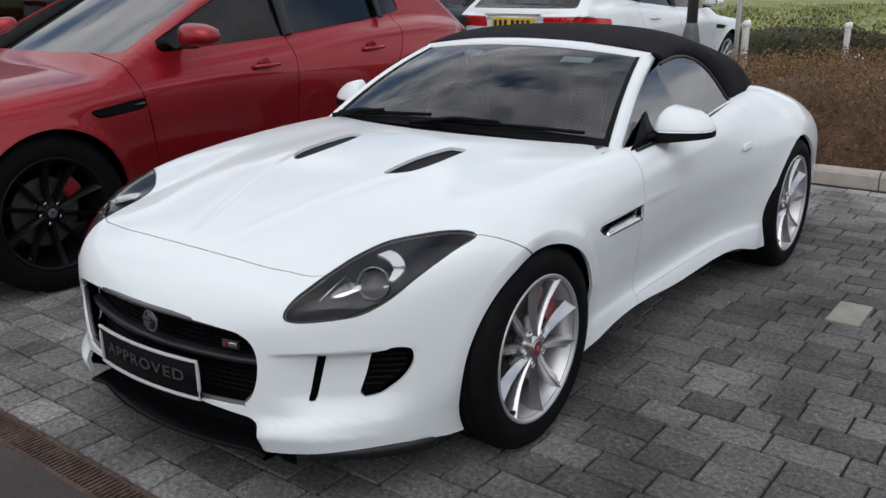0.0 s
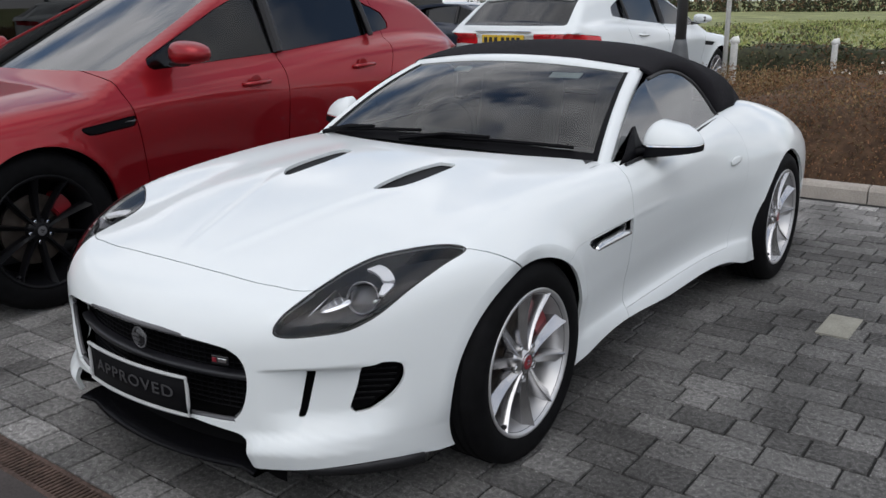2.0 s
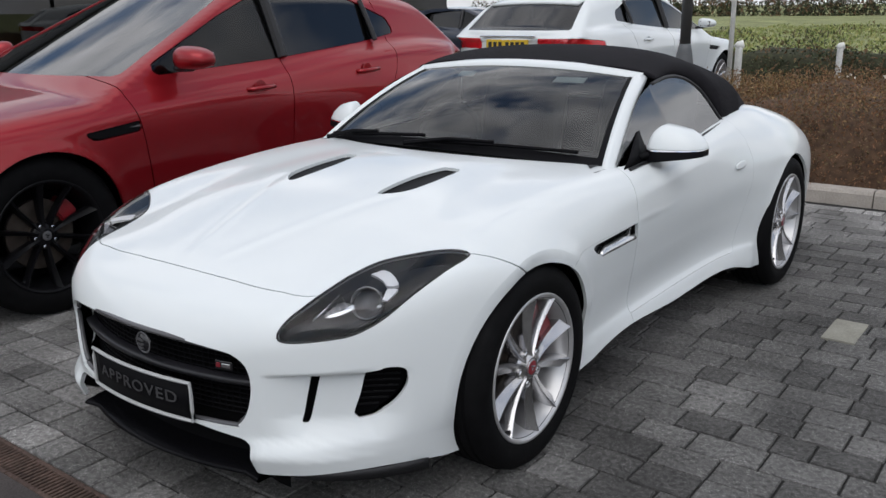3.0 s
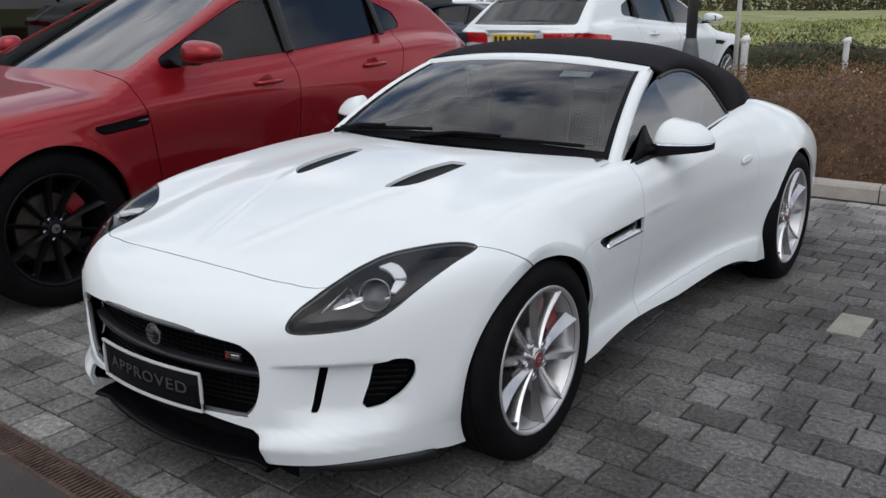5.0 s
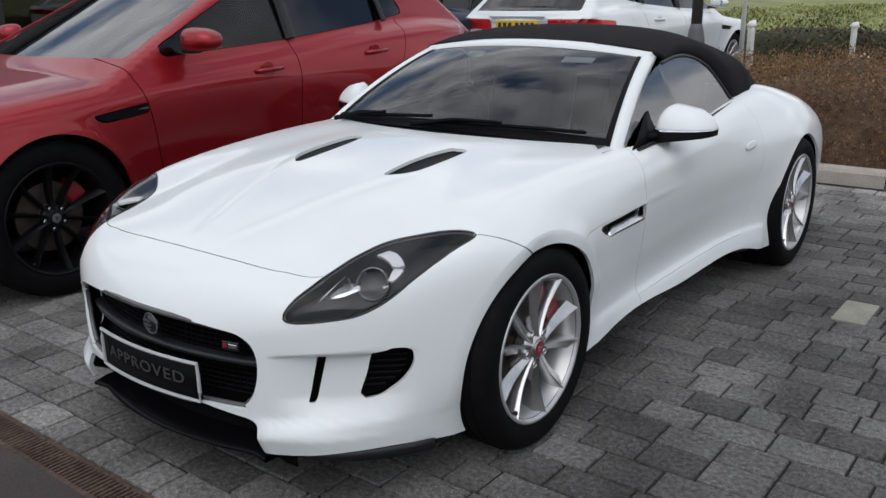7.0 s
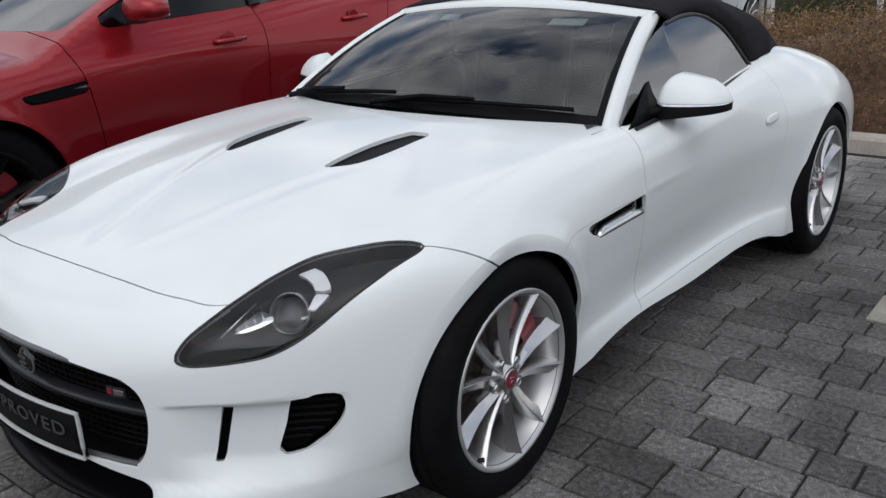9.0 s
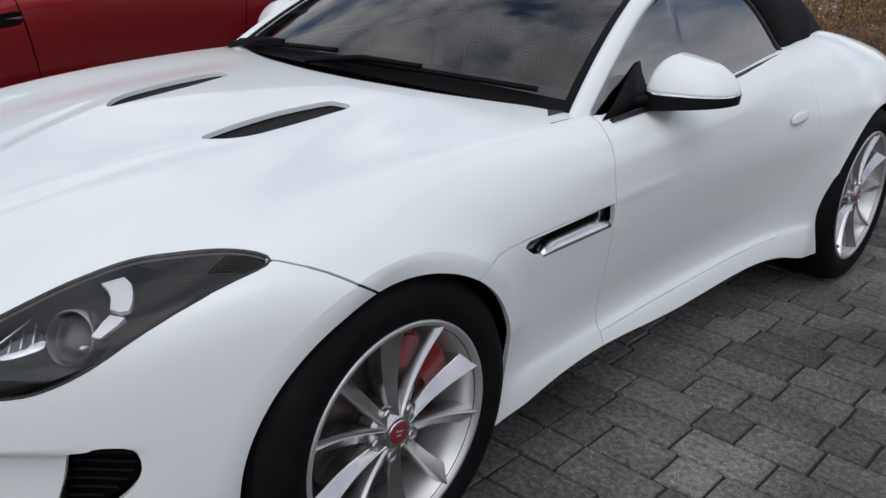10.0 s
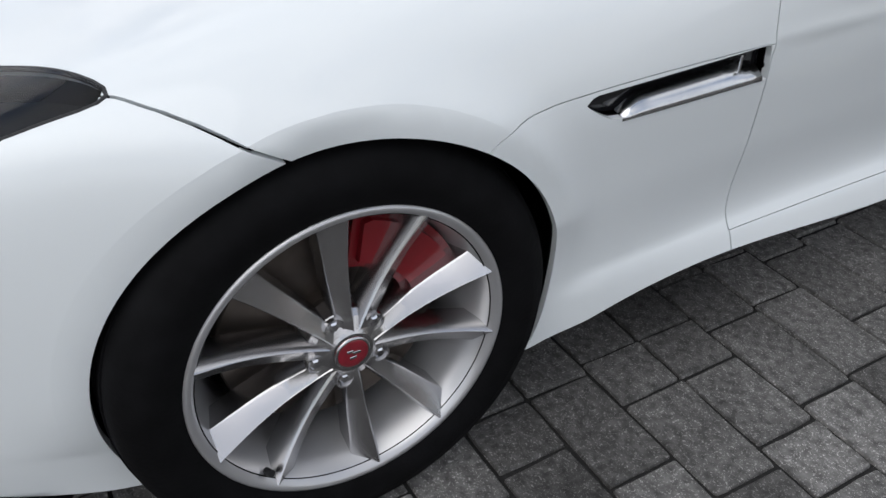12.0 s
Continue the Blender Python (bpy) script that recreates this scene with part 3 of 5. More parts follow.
def make_sports_car():
    car = thing("sports_car", "white two-seat convertible with closed black fabric roof on grey paving", "car")
    F = sport_body
    base = skin(F, np.concatenate([np.linspace(-0.30, 0.95, 125), np.linspace(0.97, 3.1, 120)]), 0.46, 84, 128, low=150)
    hub_f, hub_r = (0.0, 0.337), (2.622, 0.345)
    arch = lambda x, y, z: np.maximum(np.minimum(np.hypot((y - hub_f[0]) * np.where(y > 0, 0.962, 1.0), z - hub_f[1]) - 0.345, np.hypot(y - hub_r[0], z - hub_r[1]) - 0.358), 0.50 - np.abs(x))
    low_edge = curve([-0.9, -0.75, -0.64, -0.53, -0.42, -0.33, 0.0, 0.345, 0.5, 1.2, 1.9, 2.25, 2.45, 3.0, 3.6], [0.184, 0.190, 0.194, 0.190, 0.172, 0.155, 0.17, 0.19, 0.230, 0.236, 0.220, 0.174, 0.19, 0.24, 0.27])
    v, f = base
    body = cut(base, arch)
    body = cut(body, lambda x, y, z: z - low_edge(y))
    cowl = lambda x: 0.540 + 0.225 * (np.abs(x) / 0.72) ** 2.0
    cockpit = lambda x, y, z: np.maximum(np.maximum(cowl(x) - y, y - 2.50), np.maximum(np.abs(x) - (0.765 - 0.10 * np.clip(y - 1.9, 0, 1)), 0.80 - z))
    body = cut(body, cockpit)

    # openings
    rim_pts = [(-0.34, 0.316), (0.34, 0.316), (0.385, 0.327), (0.416, 0.368), (0.432, 0.44), (0.425, 0.50), (0.395, 0.532), (0.34, 0.546), (0.15, 0.557), (-0.15, 0.557), (-0.36, 0.546), (-0.425, 0.532), (-0.460, 0.50), (-0.465, 0.44), (-0.440, 0.368), (-0.395, 0.327)]
    grille = lambda x, y, z: np.maximum(inside(smooth_outline(rim_pts, 4), x, z), y + 0.5)
    intake = lambda x, y, z: np.maximum(inside([(-0.455, 0.05), (0.455, 0.05), (0.444, 0.17), (0.431, 0.27), (0.412, 0.283), (0.20, 0.316), (-0.20, 0.316), (-0.412, 0.283), (-0.431, 0.27), (-0.444, 0.17)], x, z, 0.006), y + 0.45)
    fog = lambda x, y, z: np.maximum(inside(smooth_outline([(-0.565, 0.490), (-0.519, 0.494), (-0.494, 0.479), (-0.492, 0.436), (-0.518, 0.385), (-0.550, 0.352), (-0.584, 0.343), (-0.598, 0.352), (-0.582, 0.42)], 4), y, z), 0.45 - np.abs(x))
    slot = lambda x, y, z: np.maximum(inside([(0.556, 0.486), (0.578, 0.486), (0.548, 0.336), (0.532, 0.336)], np.abs(x), z), y + 0.45)
    vent_pts = smooth_outline([(0.246, -0.022), (0.234, 0.083), (0.236, 0.214), (0.258, 0.340), (0.275, 0.350), (0.327, 0.352), (0.338, 0.254), (0.338, 0.147), (0.326, 0.054), (0.290, -0.002)], 5)
    vent = lambda x, y, z: np.maximum(inside(vent_pts, np.where(x < 0, -x + 0.075, x), y), 0.7 - z)
    gill = lambda x, y, z: np.maximum(inside([(0.352, 0.658), (0.724, 0.668), (0.733, 0.607), (0.46, 0.609), (0.415, 0.615), (0.385, 0.632)], y, z), 0.7 - np.abs(x))
    # headlamp outlines, in the plane that faces the lamp
    along = lambda x, y, z: (0.4265 * np.abs(x) + 0.8671 * y + 0.2575 * z, -0.7843 * np.abs(x) + 0.2128 * y + 0.5827 * z)
    lamp_pts = smooth_outline([(-0.271, -0.202), (-0.235, -0.180), (-0.162, -0.163), (-0.087, -0.139), (0.004, -0.111), (0.102, -0.102), (0.195, -0.133), (0.274, -0.174), (0.326, -0.224), (0.248, -0.247), (0.165, -0.267), (0.085, -0.285), (0.015, -0.300), (-0.045, -0.304), (-0.108, -0.296), (-0.185, -0.266), (-0.248, -0.231)], 4)
    ahead_of = lambda x, y, z: np.maximum(np.maximum(0.52 - z, y + 0.1), 0.40 - np.abs(x))
    lamp = lambda x, y, z: np.maximum(inside(lamp_pts, *along(x, y, z)), ahead_of(x, y, z))
    solid = body
    for hole in (grille, intake, fog, slot, vent, gill):
        solid = cut(solid, hole)
    solid_panels = cut(solid, lamp, 0.0015)

    inner_shell = solid
    for hole in (grille, intake, fog, slot, vent, gill, lamp):
        inner_shell = cut(inner_shell, hole, 0.006)
    inner_shell = shifted(inner_shell, F, -0.016)
    vent_zone = lambda x, y, z: np.minimum(np.minimum(0.45 - np.abs(x), z - 0.7), np.minimum(y + 0.1, 0.45 - y))
    gill_zone = lambda x, y, z: np.minimum(np.minimum(np.abs(x) - 0.7, 0.72 - z), np.minimum(y - 0.3, 0.8 - y))
    nose_zone = lambda x, y, z: -0.10 - y
    nose_part, vent_part, gill_part = cut(body, nose_zone), cut(body, vent_zone), cut(body, gill_zone)

    # panels and their gaps
    gap = 0.0015
    split = curve([0.0, 0.2, 0.41, 0.53, 0.66, 0.787, 0.853, 0.886, 0.915], [-0.66, -0.657, -0.641, -0.606, -0.43, -0.243, -0.155, -0.085, -0.02])
    wing_end = curve([0.676, 0.70, 0.724, 0.744, 0.762], [-0.069, -0.106, -0.143, -0.182, -0.235])
    ahead = lambda x, y, z: np.where(np.abs(x) < 0.787, split(np.abs(x)), np.minimum(wing_end(z), 0.0)) - y
    seam = lambda x: gap * (1.3 + 1.8 * np.clip((np.abs(x) - 0.70) / 0.06, 0, 1))
    front = cut(solid_panels, lambda x, y, z: ahead(x, y, z) - seam(x))
    rest = cut(solid_panels, lambda x, y, z: -ahead(x, y, z) - seam(x))
    front_edge = curve([0.2, 0.289, 0.5, 0.664, 0.78, 0.835, 0.87], [0.775, 0.766, 0.746, 0.729, 0.731, 0.748, 0.775])
    door_front = lambda x, y, z: y - front_edge(z)
    forward = cut(rest, lambda x, y, z: -door_front(x, y, z), gap)
    wing_line = curve([0.15, 0.196, 0.24, 0.30, 0.36, 0.74], [0.57, 0.625, 0.650, 0.660, 0.664, 0.669])
    over = lambda x, y, z: np.where(y < 0.05, 1.0, np.where(np.abs(x) < 0.7, 1.0, z - wing_line(y)))
    on_lip = lambda x, y, z: np.where(np.abs(x) > 0.6, LIP_R - np.hypot(y, z - 0.337), -1.0)
    wing_form = lambda x, y, z: sport_body(x, y, z, "wing")
    lip_form = lambda x, y, z: sport_body(x, y, z, "lip")

    def with_lip(name, vf, depth=0.012):
        """A panel that ends at the arch in a flat lip with a crisp crease."""
        p = panel(name, cut(vf, lambda x, y, z: -on_lip(x, y, z)), F, WHITE_PAINT, car, depth=depth, form=wing_form)
        for s in (1, -1):
            lip = cut(cut(vf, on_lip), lambda x, y, z: s * x)
            if len(lip[1]):
                panel("arch_lip", lip, F, WHITE_PAINT, p, depth=depth, form=lip_form)

    with_lip("bonnet", cut(forward, over, gap * 0.6))
    for s in (1, -1):
        low = cut(cut(forward, lambda x, y, z: -over(x, y, z), gap * 0.6), lambda x, y, z: s * x)
        panel("front_wing", low, F, WHITE_PAINT, car)
    with_lip("front_bumper", front, 0.016)
    back = cut(rest, door_front, gap)
    door_out = lambda x, y, z: np.maximum(np.maximum(y - curve([0.2, 0.5, 0.8, 1.0], [1.90, 2.0, 2.02, 1.96])(z), 0.292 - z), 0.6 - np.abs(x))
    doors = cut(back, lambda x, y, z: -door_out(x, y, z), gap * 0.4)
    for s in (1, -1):
        d = panel("door", cut(doors, lambda x, y, z: s * x), F, WHITE_PAINT, car)
        hv = []
        for k in range(13):
            a = k / 12
            yy = 1.775 + 0.13 * a
            zz = 0.722 + 0.012 * a
            hh = 0.017 * math.sin(math.pi * min(max(a, 0.02), 0.98)) ** 0.3
            hv.append([(s * (float(sport_w(np.array([yy]), np.array([zz + q]))[0]) + 0.0035), yy, zz + q) for q in (-hh, -hh / 2, 0, hh / 2, hh)])
        if s < 0:
            hv = [r[::-1] for r in hv]
        shell("door_handle", sheet(hv), WHITE_PAINT, d, thick=0.006)
    panel("rear_body", cut(back, door_out, gap * 0.4), F, WHITE_PAINT, car)
    # near-black shell added behind the panels so their gaps read dark
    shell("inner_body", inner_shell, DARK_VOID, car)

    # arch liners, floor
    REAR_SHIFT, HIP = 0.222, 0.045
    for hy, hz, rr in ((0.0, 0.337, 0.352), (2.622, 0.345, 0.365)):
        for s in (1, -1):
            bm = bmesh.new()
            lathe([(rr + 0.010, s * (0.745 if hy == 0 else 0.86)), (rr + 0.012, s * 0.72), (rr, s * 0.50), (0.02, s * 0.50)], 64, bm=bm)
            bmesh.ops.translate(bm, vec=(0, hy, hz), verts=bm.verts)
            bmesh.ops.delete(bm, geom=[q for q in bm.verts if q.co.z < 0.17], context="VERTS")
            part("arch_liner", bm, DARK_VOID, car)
    part("floor_pan", box(1.5, 3.6, 0.05, (0, 1.35, 0.19), 0.02), BLACK_PLASTIC, car)
    xs = np.linspace(-0.52, 0.52, 17)
    valance = [[(x, float(sport_tail(np.array([x]), np.array([z]))[0]) - 0.035, z) for x in xs] for z in np.linspace(0.20, 0.56, 7)]
    shell("rear_valance", sheet([r[::-1] for r in valance]), BLACK_PLASTIC, car, "plain black rear valance", thick=0.01)
    for s in (1, -1):
        rows = [[(s * (0.836 - 0.02 * k), y, float(low_edge(y)) + 0.004 - 0.016 * k) for k in range(3)] for y in np.linspace(0.37, 2.2, 20)]
        shell("sill_trim", sheet(rows if s < 0 else [r[::-1] for r in rows]), BLACK_PLASTIC, car, thick=0.004)

    # grille: recessed dark box, mesh, bar, badges, plate
    deep = lambda x, z: sport_nose(x, np.full_like(x, 0.45)) + 0.05
    xs, zs = np.linspace(-0.50, 0.47, 24), np.linspace(0.29, 0.60, 8)
    gr = shell("grille", sheet([[(x, float(deep(np.array([x]), 0)[0]) + 0.045, z) for x in xs] for z in zs]), DARK_VOID, car, "black mesh grille")
    bm = bmesh.new()
    for k in range(16):
        z = 0.328 + 0.0155 * k
        pts = [(x, float(deep(np.array([x]), 0)[0]) + 0.028, z) for x in np.linspace(-0.48, 0.45, 28)]
        t = tube(pts, 0.0024, 4)
        tmp = bpy.data.meshes.new("tmp")
        t.to_mesh(tmp)
        t.free()
        bm.from_mesh(tmp)
        bpy.data.meshes.remove(tmp)
    for k in range(40):
        x = -0.48 + 0.93 * k / 39
        y = float(deep(np.array([x]), 0)[0]) + 0.029
        box(0.004, 0.004, 0.235, (x, y, 0.445), bm=bm)
    part("grille_mesh", bm, GRILLE_BLACK, gr)
    bar = []
    for x in np.linspace(-0.462, 0.462, 30):
        y = float(deep(np.array([x]), 0)[0]) - 0.008
        bar.append([(x, y + 0.03, 0.450), (x, y, 0.449), (x, y - 0.004, 0.441), (x, y, 0.431), (x, y + 0.03, 0.430)])
    shell("grille_bar", sheet(bar), BAR_GREY, gr, "dark grey cross bar")
    frame_pts = smooth_outline([(0.99 * a, 0.438 + 0.985 * (b - 0.438)) for a, b in rim_pts], 5)
    ring = [(a, float(sport_nose(np.array([a]), np.array([b]))[0]) + 0.018, b) for a, b in frame_pts]
    part("grille_surround", tube(ring, 0.0085, 8, closed=True), SURROUND_GREY, gr, smooth=True)
    bm = lathe([(0.001, 0.012), (0.022, 0.012), (0.029, 0.006), (0.031, 0.0)], 40, axis="Z")
    bmesh.ops.transform(bm, matrix=pose(0.030, -0.833, 0.507, 90), verts=bm.verts)
    badge = part("badge", bm, BLACK_GLOSS, gr, "round dark badge", smooth=True)
    bm = lathe([(0.028, 0.006), (0.031, 0.009), (0.034, 0.006)], 40, axis="Z")
    bmesh.ops.transform(bm, matrix=pose(0.030, -0.833, 0.507, 90), verts=bm.verts)
    part("badge_ring", bm, TRIM_GREY, badge, smooth=True)
    bm = bmesh.new()
    for k, (bx, bz, bw) in enumerate(((-0.008, 0.012, 0.022), (0.008, 0.010, 0.012), (0.0, -0.002, 0.030), (-0.004, -0.012, 0.014), (0.006, -0.014, 0.010))):
        box(bw, 0.006, 0.007, (0.030 + bx, -0.848, 0.507 + bz), 0.002, bm=bm)
    part("badge_relief", bm, LETTER_GREY, badge)
    yb = -0.790
    turn = Matrix.Rotation(radians(14), 3, "Z")
    bm = box(0.058, 0.008, 0.026, (0.336, yb, 0.494), 0.003, rot=turn)
    sb = part("model_badge", bm, BLACK_GLOSS, gr, "small dark badge with a red and silver mark")
    part("badge_mark", box(0.014, 0.006, 0.014, (0.320, yb - 0.008, 0.494), 0.002, rot=turn), BADGE_RED, sb)
    part("badge_mark", box(0.030, 0.006, 0.013, (0.345, yb - 0.001, 0.494), 0.002, rot=turn), CHROME, sb)

    # show plate, bowed to the grille
    plate_y = lambda x: -0.872 + 0.10 * (np.abs(x) / 0.27) ** 2 * 0.30
    xs = np.linspace(-0.222, 0.250, 15)
    pl = shell("show_plate", sheet([[(x, plate_y(x), z) for x in xs] for z in (0.322, 0.38, 0.435)]), PLATE_BLACK, car, "black show plate in a silver frame reading APPROVED", thick=0.008)
    edge = [(x, plate_y(x) - 0.004, 0.320) for x in xs] + [(0.252, plate_y(0.252) - 0.004, z) for z in (0.35, 0.41)] + [(x, plate_y(x) - 0.004, 0.437) for x in xs[::-1]] + [(-0.224, plate_y(0.224) - 0.004, z) for z in (0.41, 0.35)]
    part("plate_frame", tube(edge, 0.0056, 6, closed=True), LABEL_PALE, pl, "silver plate frame")
    txt = bpy.data.curves.new("letters", "FONT")
    txt.body, txt.size, txt.align_x, txt.align_y, txt.extrude, txt.space_character = "APPROVED", 0.050, "CENTER", "CENTER", 0.002, 1.15
    tmp = bpy.data.objects.new("letters", txt)
    me = bpy.data.meshes.new_from_object(tmp)
    bpy.data.objects.remove(tmp)
    for q in me.vertices:
        x, z = 0.014 + q.co.x * 1.36, 0.380 + q.co.y
        q.co = (x, float(plate_y(x)) - 0.003 - max(q.co.z, 0), z)
    link("letters", me, LETTER_GREY, pl, "grey capital letters", smooth=False)

    # lower intake and splitter
    xs = np.linspace(-0.46, 0.46, 22)
    shell("intake_back", sheet([[(x, float(sport_nose(np.array([x]), np.array([0.2]))[0]) + 0.10, z) for x in xs] for z in (0.10, 0.2, 0.31)]), DARK_VOID, car)
    sp = []
    for x in np.linspace(-0.436, 0.436, 28):
        y = float(sport_nose(np.array([x]), np.array([0.2]))[0])
        sp.append([(x, y + 0.20, 0.182), (x, y + 0.05, 0.177), (x, y + 0.006, 0.170), (x, y - 0.003, 0.162), (x, y + 0.006, 0.154), (x, y + 0.20, 0.152)])
    shell("splitter", sheet(sp), SPLITTER_BLACK, car, "gloss black front splitter")
    for s in (1, -1):
        strake = []
        for k in range(9):
            a = k / 8
            x = 0.53 + 0.24 * a
            y = float(sport_nose(np.array([x]), np.array([0.19]))[0])
            strake.append([(s * (x - 0.05), y + 0.08, 0.158), (s * x, y + 0.014, 0.182 - 0.030 * math.sin(1.6 * a)), (s * (x + 0.002), y + 0.010, 0.196 - 0.010 * a)])
        shell("chin_trim", sheet(strake if s > 0 else [r[::-1] for r in strake]), BLACK_PLASTIC, car, thick=0.004)
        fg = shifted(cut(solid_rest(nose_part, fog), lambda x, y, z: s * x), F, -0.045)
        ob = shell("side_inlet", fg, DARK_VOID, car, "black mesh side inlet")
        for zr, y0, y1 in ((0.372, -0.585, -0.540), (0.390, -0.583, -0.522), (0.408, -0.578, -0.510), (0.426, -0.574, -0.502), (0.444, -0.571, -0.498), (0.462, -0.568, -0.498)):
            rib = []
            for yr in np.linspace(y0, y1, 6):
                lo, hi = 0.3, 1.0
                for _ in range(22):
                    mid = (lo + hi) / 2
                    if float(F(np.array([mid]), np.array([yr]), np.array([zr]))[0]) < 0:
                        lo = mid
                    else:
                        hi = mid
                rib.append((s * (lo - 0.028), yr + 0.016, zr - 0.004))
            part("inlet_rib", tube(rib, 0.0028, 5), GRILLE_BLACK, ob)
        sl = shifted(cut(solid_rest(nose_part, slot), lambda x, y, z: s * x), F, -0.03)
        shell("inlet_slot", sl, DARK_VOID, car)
        vt = cut(solid_rest(vent_part, vent), lambda x, y, z: s * x)
        o = shell("bonnet_vent", shifted(vt, F, -0.014), GRILLE_BLACK, car, "black bonnet vent")
        bm = bmesh.new()
        for k in range(11):
            yy = 0.0 + 0.033 * k
            xx = 0.285 if s > 0 else 0.21
            box(0.085, 0.006, 0.010, (s * xx, yy, float(sport_height(np.array([xx]), np.array([yy]))[0]) - 0.025), 0.001, rot=Matrix.Rotation(radians(35), 3, "X"), bm=bm)
        part("vent_slats", bm, DARK_VOID, o)
        gl = cut(solid_rest(gill_part, gill), lambda x, y, z: s * x)
        o = shell("side_gill", shifted(gl, F, -0.026), BLACK_GLOSS, car, "black side vent with a chrome blade")
        rows = []
        for k in range(15):
            a = k / 14
            y = 0.435 + 0.285 * a
            ztop = 0.640 + 0.006 * a
            xb = float(sport_w(np.array([y]), np.array([0.62]))[0])
            fade = min(1, a / 0.12)
            close = min(1, (1 - a) / 0.2)
            rows.append([(s * (xb - 0.006), y, 0.6075), (s * (xb - 0.001), y, 0.6095), (s * (xb - 0.003), y, 0.612 + 0.002 * fade), (s * (xb - 0.022), y, 0.616 + (ztop - 0.617) * fade * (0.4 + 0.6 * close))])
        shell("chrome_blade", sheet(rows if s > 0 else [r[::-1] for r in rows]), BLADE_CHROME, o, "polished chrome blade", thick=0.003)
        part("gill_strut", box(0.016, 0.005, 0.030, (s * (float(sport_w(np.array([0.665]), np.array([0.64]))[0]) - 0.013), 0.668, 0.644), 0.002), BLADE_CHROME, o)

        # headlamp
        lens_vf = cut(solid_rest(nose_part, lamp), lambda x, y, z: s * x)
        hl = panel("headlamp", shifted(lens_vf, F, -0.050), F, LAMP_BLACK, car, "swept-back headlamp with clear lens over dark housing")
        panel("lens", shifted(lens_vf, F, 0.0015), F, LENS_GLASS, hl, "clear lens", depth=0.004)
        E1, E2, EN = np.array((0.4265, 0.8671, 0.2575)), np.array((-0.7843, 0.2128, 0.5827)), np.array((0.4505, -0.4505, 0.7708))

        def on_lamp(a, b, off):
            """The place on the lamp's face at (a, b), moved out by off."""
            p0 = E1 * a + E2 * b
            lo, hi = 0.5, 1.6
            for _ in range(24):
                mid = (lo + hi) / 2
                q = p0 + EN * mid
                if float(F(q[:1], q[1:2], q[2:3])[0]) < 0:
                    lo = mid
                else:
                    hi = mid
            q = p0 + EN * (lo + off)
            return Vector((s * q[0], q[1], q[2]))

        edge = [on_lamp(a, b, -0.002) for a, b in lamp_pts]
        part("lamp_seal", tube(edge, 0.0036, 6, closed=True), BLACK_PLASTIC, hl)
        pc = on_lamp(-0.014, -0.232, -0.028)
        fwd = Vector((s * 0.38, -0.80, 0.42)).normalized()
        m = Matrix.Translation(pc) @ fwd.to_track_quat("Z", "Y").to_matrix().to_4x4()
        bm = lathe([(0.048, -0.04), (0.047, 0.002), (0.0445, 0.006), (0.042, 0.003), (0.038, -0.012), (0.033, -0.016)], 40, axis="Z")
        bmesh.ops.transform(bm, matrix=m, verts=bm.verts)
        part("projector_ring", bm, REFLECTOR_GREY, hl, "dim silver projector ring", smooth=True)
        bm = lathe([(0.001, 0.009), (0.013, 0.007), (0.024, 0.000), (0.031, -0.008), (0.033, -0.012)], 40, axis="Z")
        bmesh.ops.transform(bm, matrix=m, verts=bm.verts)
        part("projector_lens", bm, LENS_GLASS, hl, smooth=True)
        bm = lathe([(0.001, -0.02), (0.02, -0.018), (0.038, -0.012)], 24, axis="Z")
        bmesh.ops.transform(bm, matrix=m, verts=bm.verts)
        part("projector_bowl", bm, TRIM_GREY, hl, smooth=True)
        for nm, outline, off, mat, lab in (
            ("daylight_blade", [(0.048, -0.134), (0.097, -0.138), (0.099, -0.18), (0.090, -0.228), (0.083, -0.236), (0.056, -0.212), (0.064, -0.171)], -0.004, LAMP_WHITE, "white curved daylight blade"),
            ("daylight_hook", [(0.053, -0.218), (0.081, -0.239), (0.055, -0.257), (0.019, -0.270), (-0.016, -0.275), (0.017, -0.258), (0.038, -0.239)], -0.006, LAMP_WHITE, "silver hook under the blade"),
            ("reflector_wall", [(-0.158, -0.213), (-0.062, -0.172), (-0.050, -0.195), (-0.050, -0.214), (-0.10, -0.217)], -0.026, REFLECTOR_GREY, ""),
            ("reflector_strip", [(-0.176, -0.219), (-0.10, -0.220), (-0.052, -0.217), (-0.046, -0.239), (-0.10, -0.236)], -0.018, LAMP_SILVER, "silver reflector strip"),
            ("lower_mask", [(-0.262, -0.209), (-0.202, -0.229), (-0.136, -0.262), (-0.086, -0.288), (-0.060, -0.298), (-0.108, -0.294), (-0.178, -0.268), (-0.243, -0.233)], -0.004, GRILLE_BLACK, "black lower mask")):
            wd = lambda x, y, z, o=outline: np.maximum(inside(o, *along(x, y, z)), ahead_of(x, y, z))
            panel(nm, shifted(cut(solid_rest(nose_part, wd), lambda x, y, z: s * x), F, off), F, mat, hl, lab, depth=0.008)

        for q in range(4):
            part("reflector_rib", tube([on_lamp(-0.130 + 0.02 * q, -0.222, -0.018), on_lamp(-0.122 + 0.02 * q, -0.204 + 0.008 * q, -0.020)], 0.0018, 6), LAMP_SILVER, hl, smooth=True)
        part("reflector_edge", tube([on_lamp(-0.168, -0.212, -0.016), on_lamp(-0.067, -0.169, -0.014)], 0.0022, 6), LAMP_SILVER, hl, smooth=True)

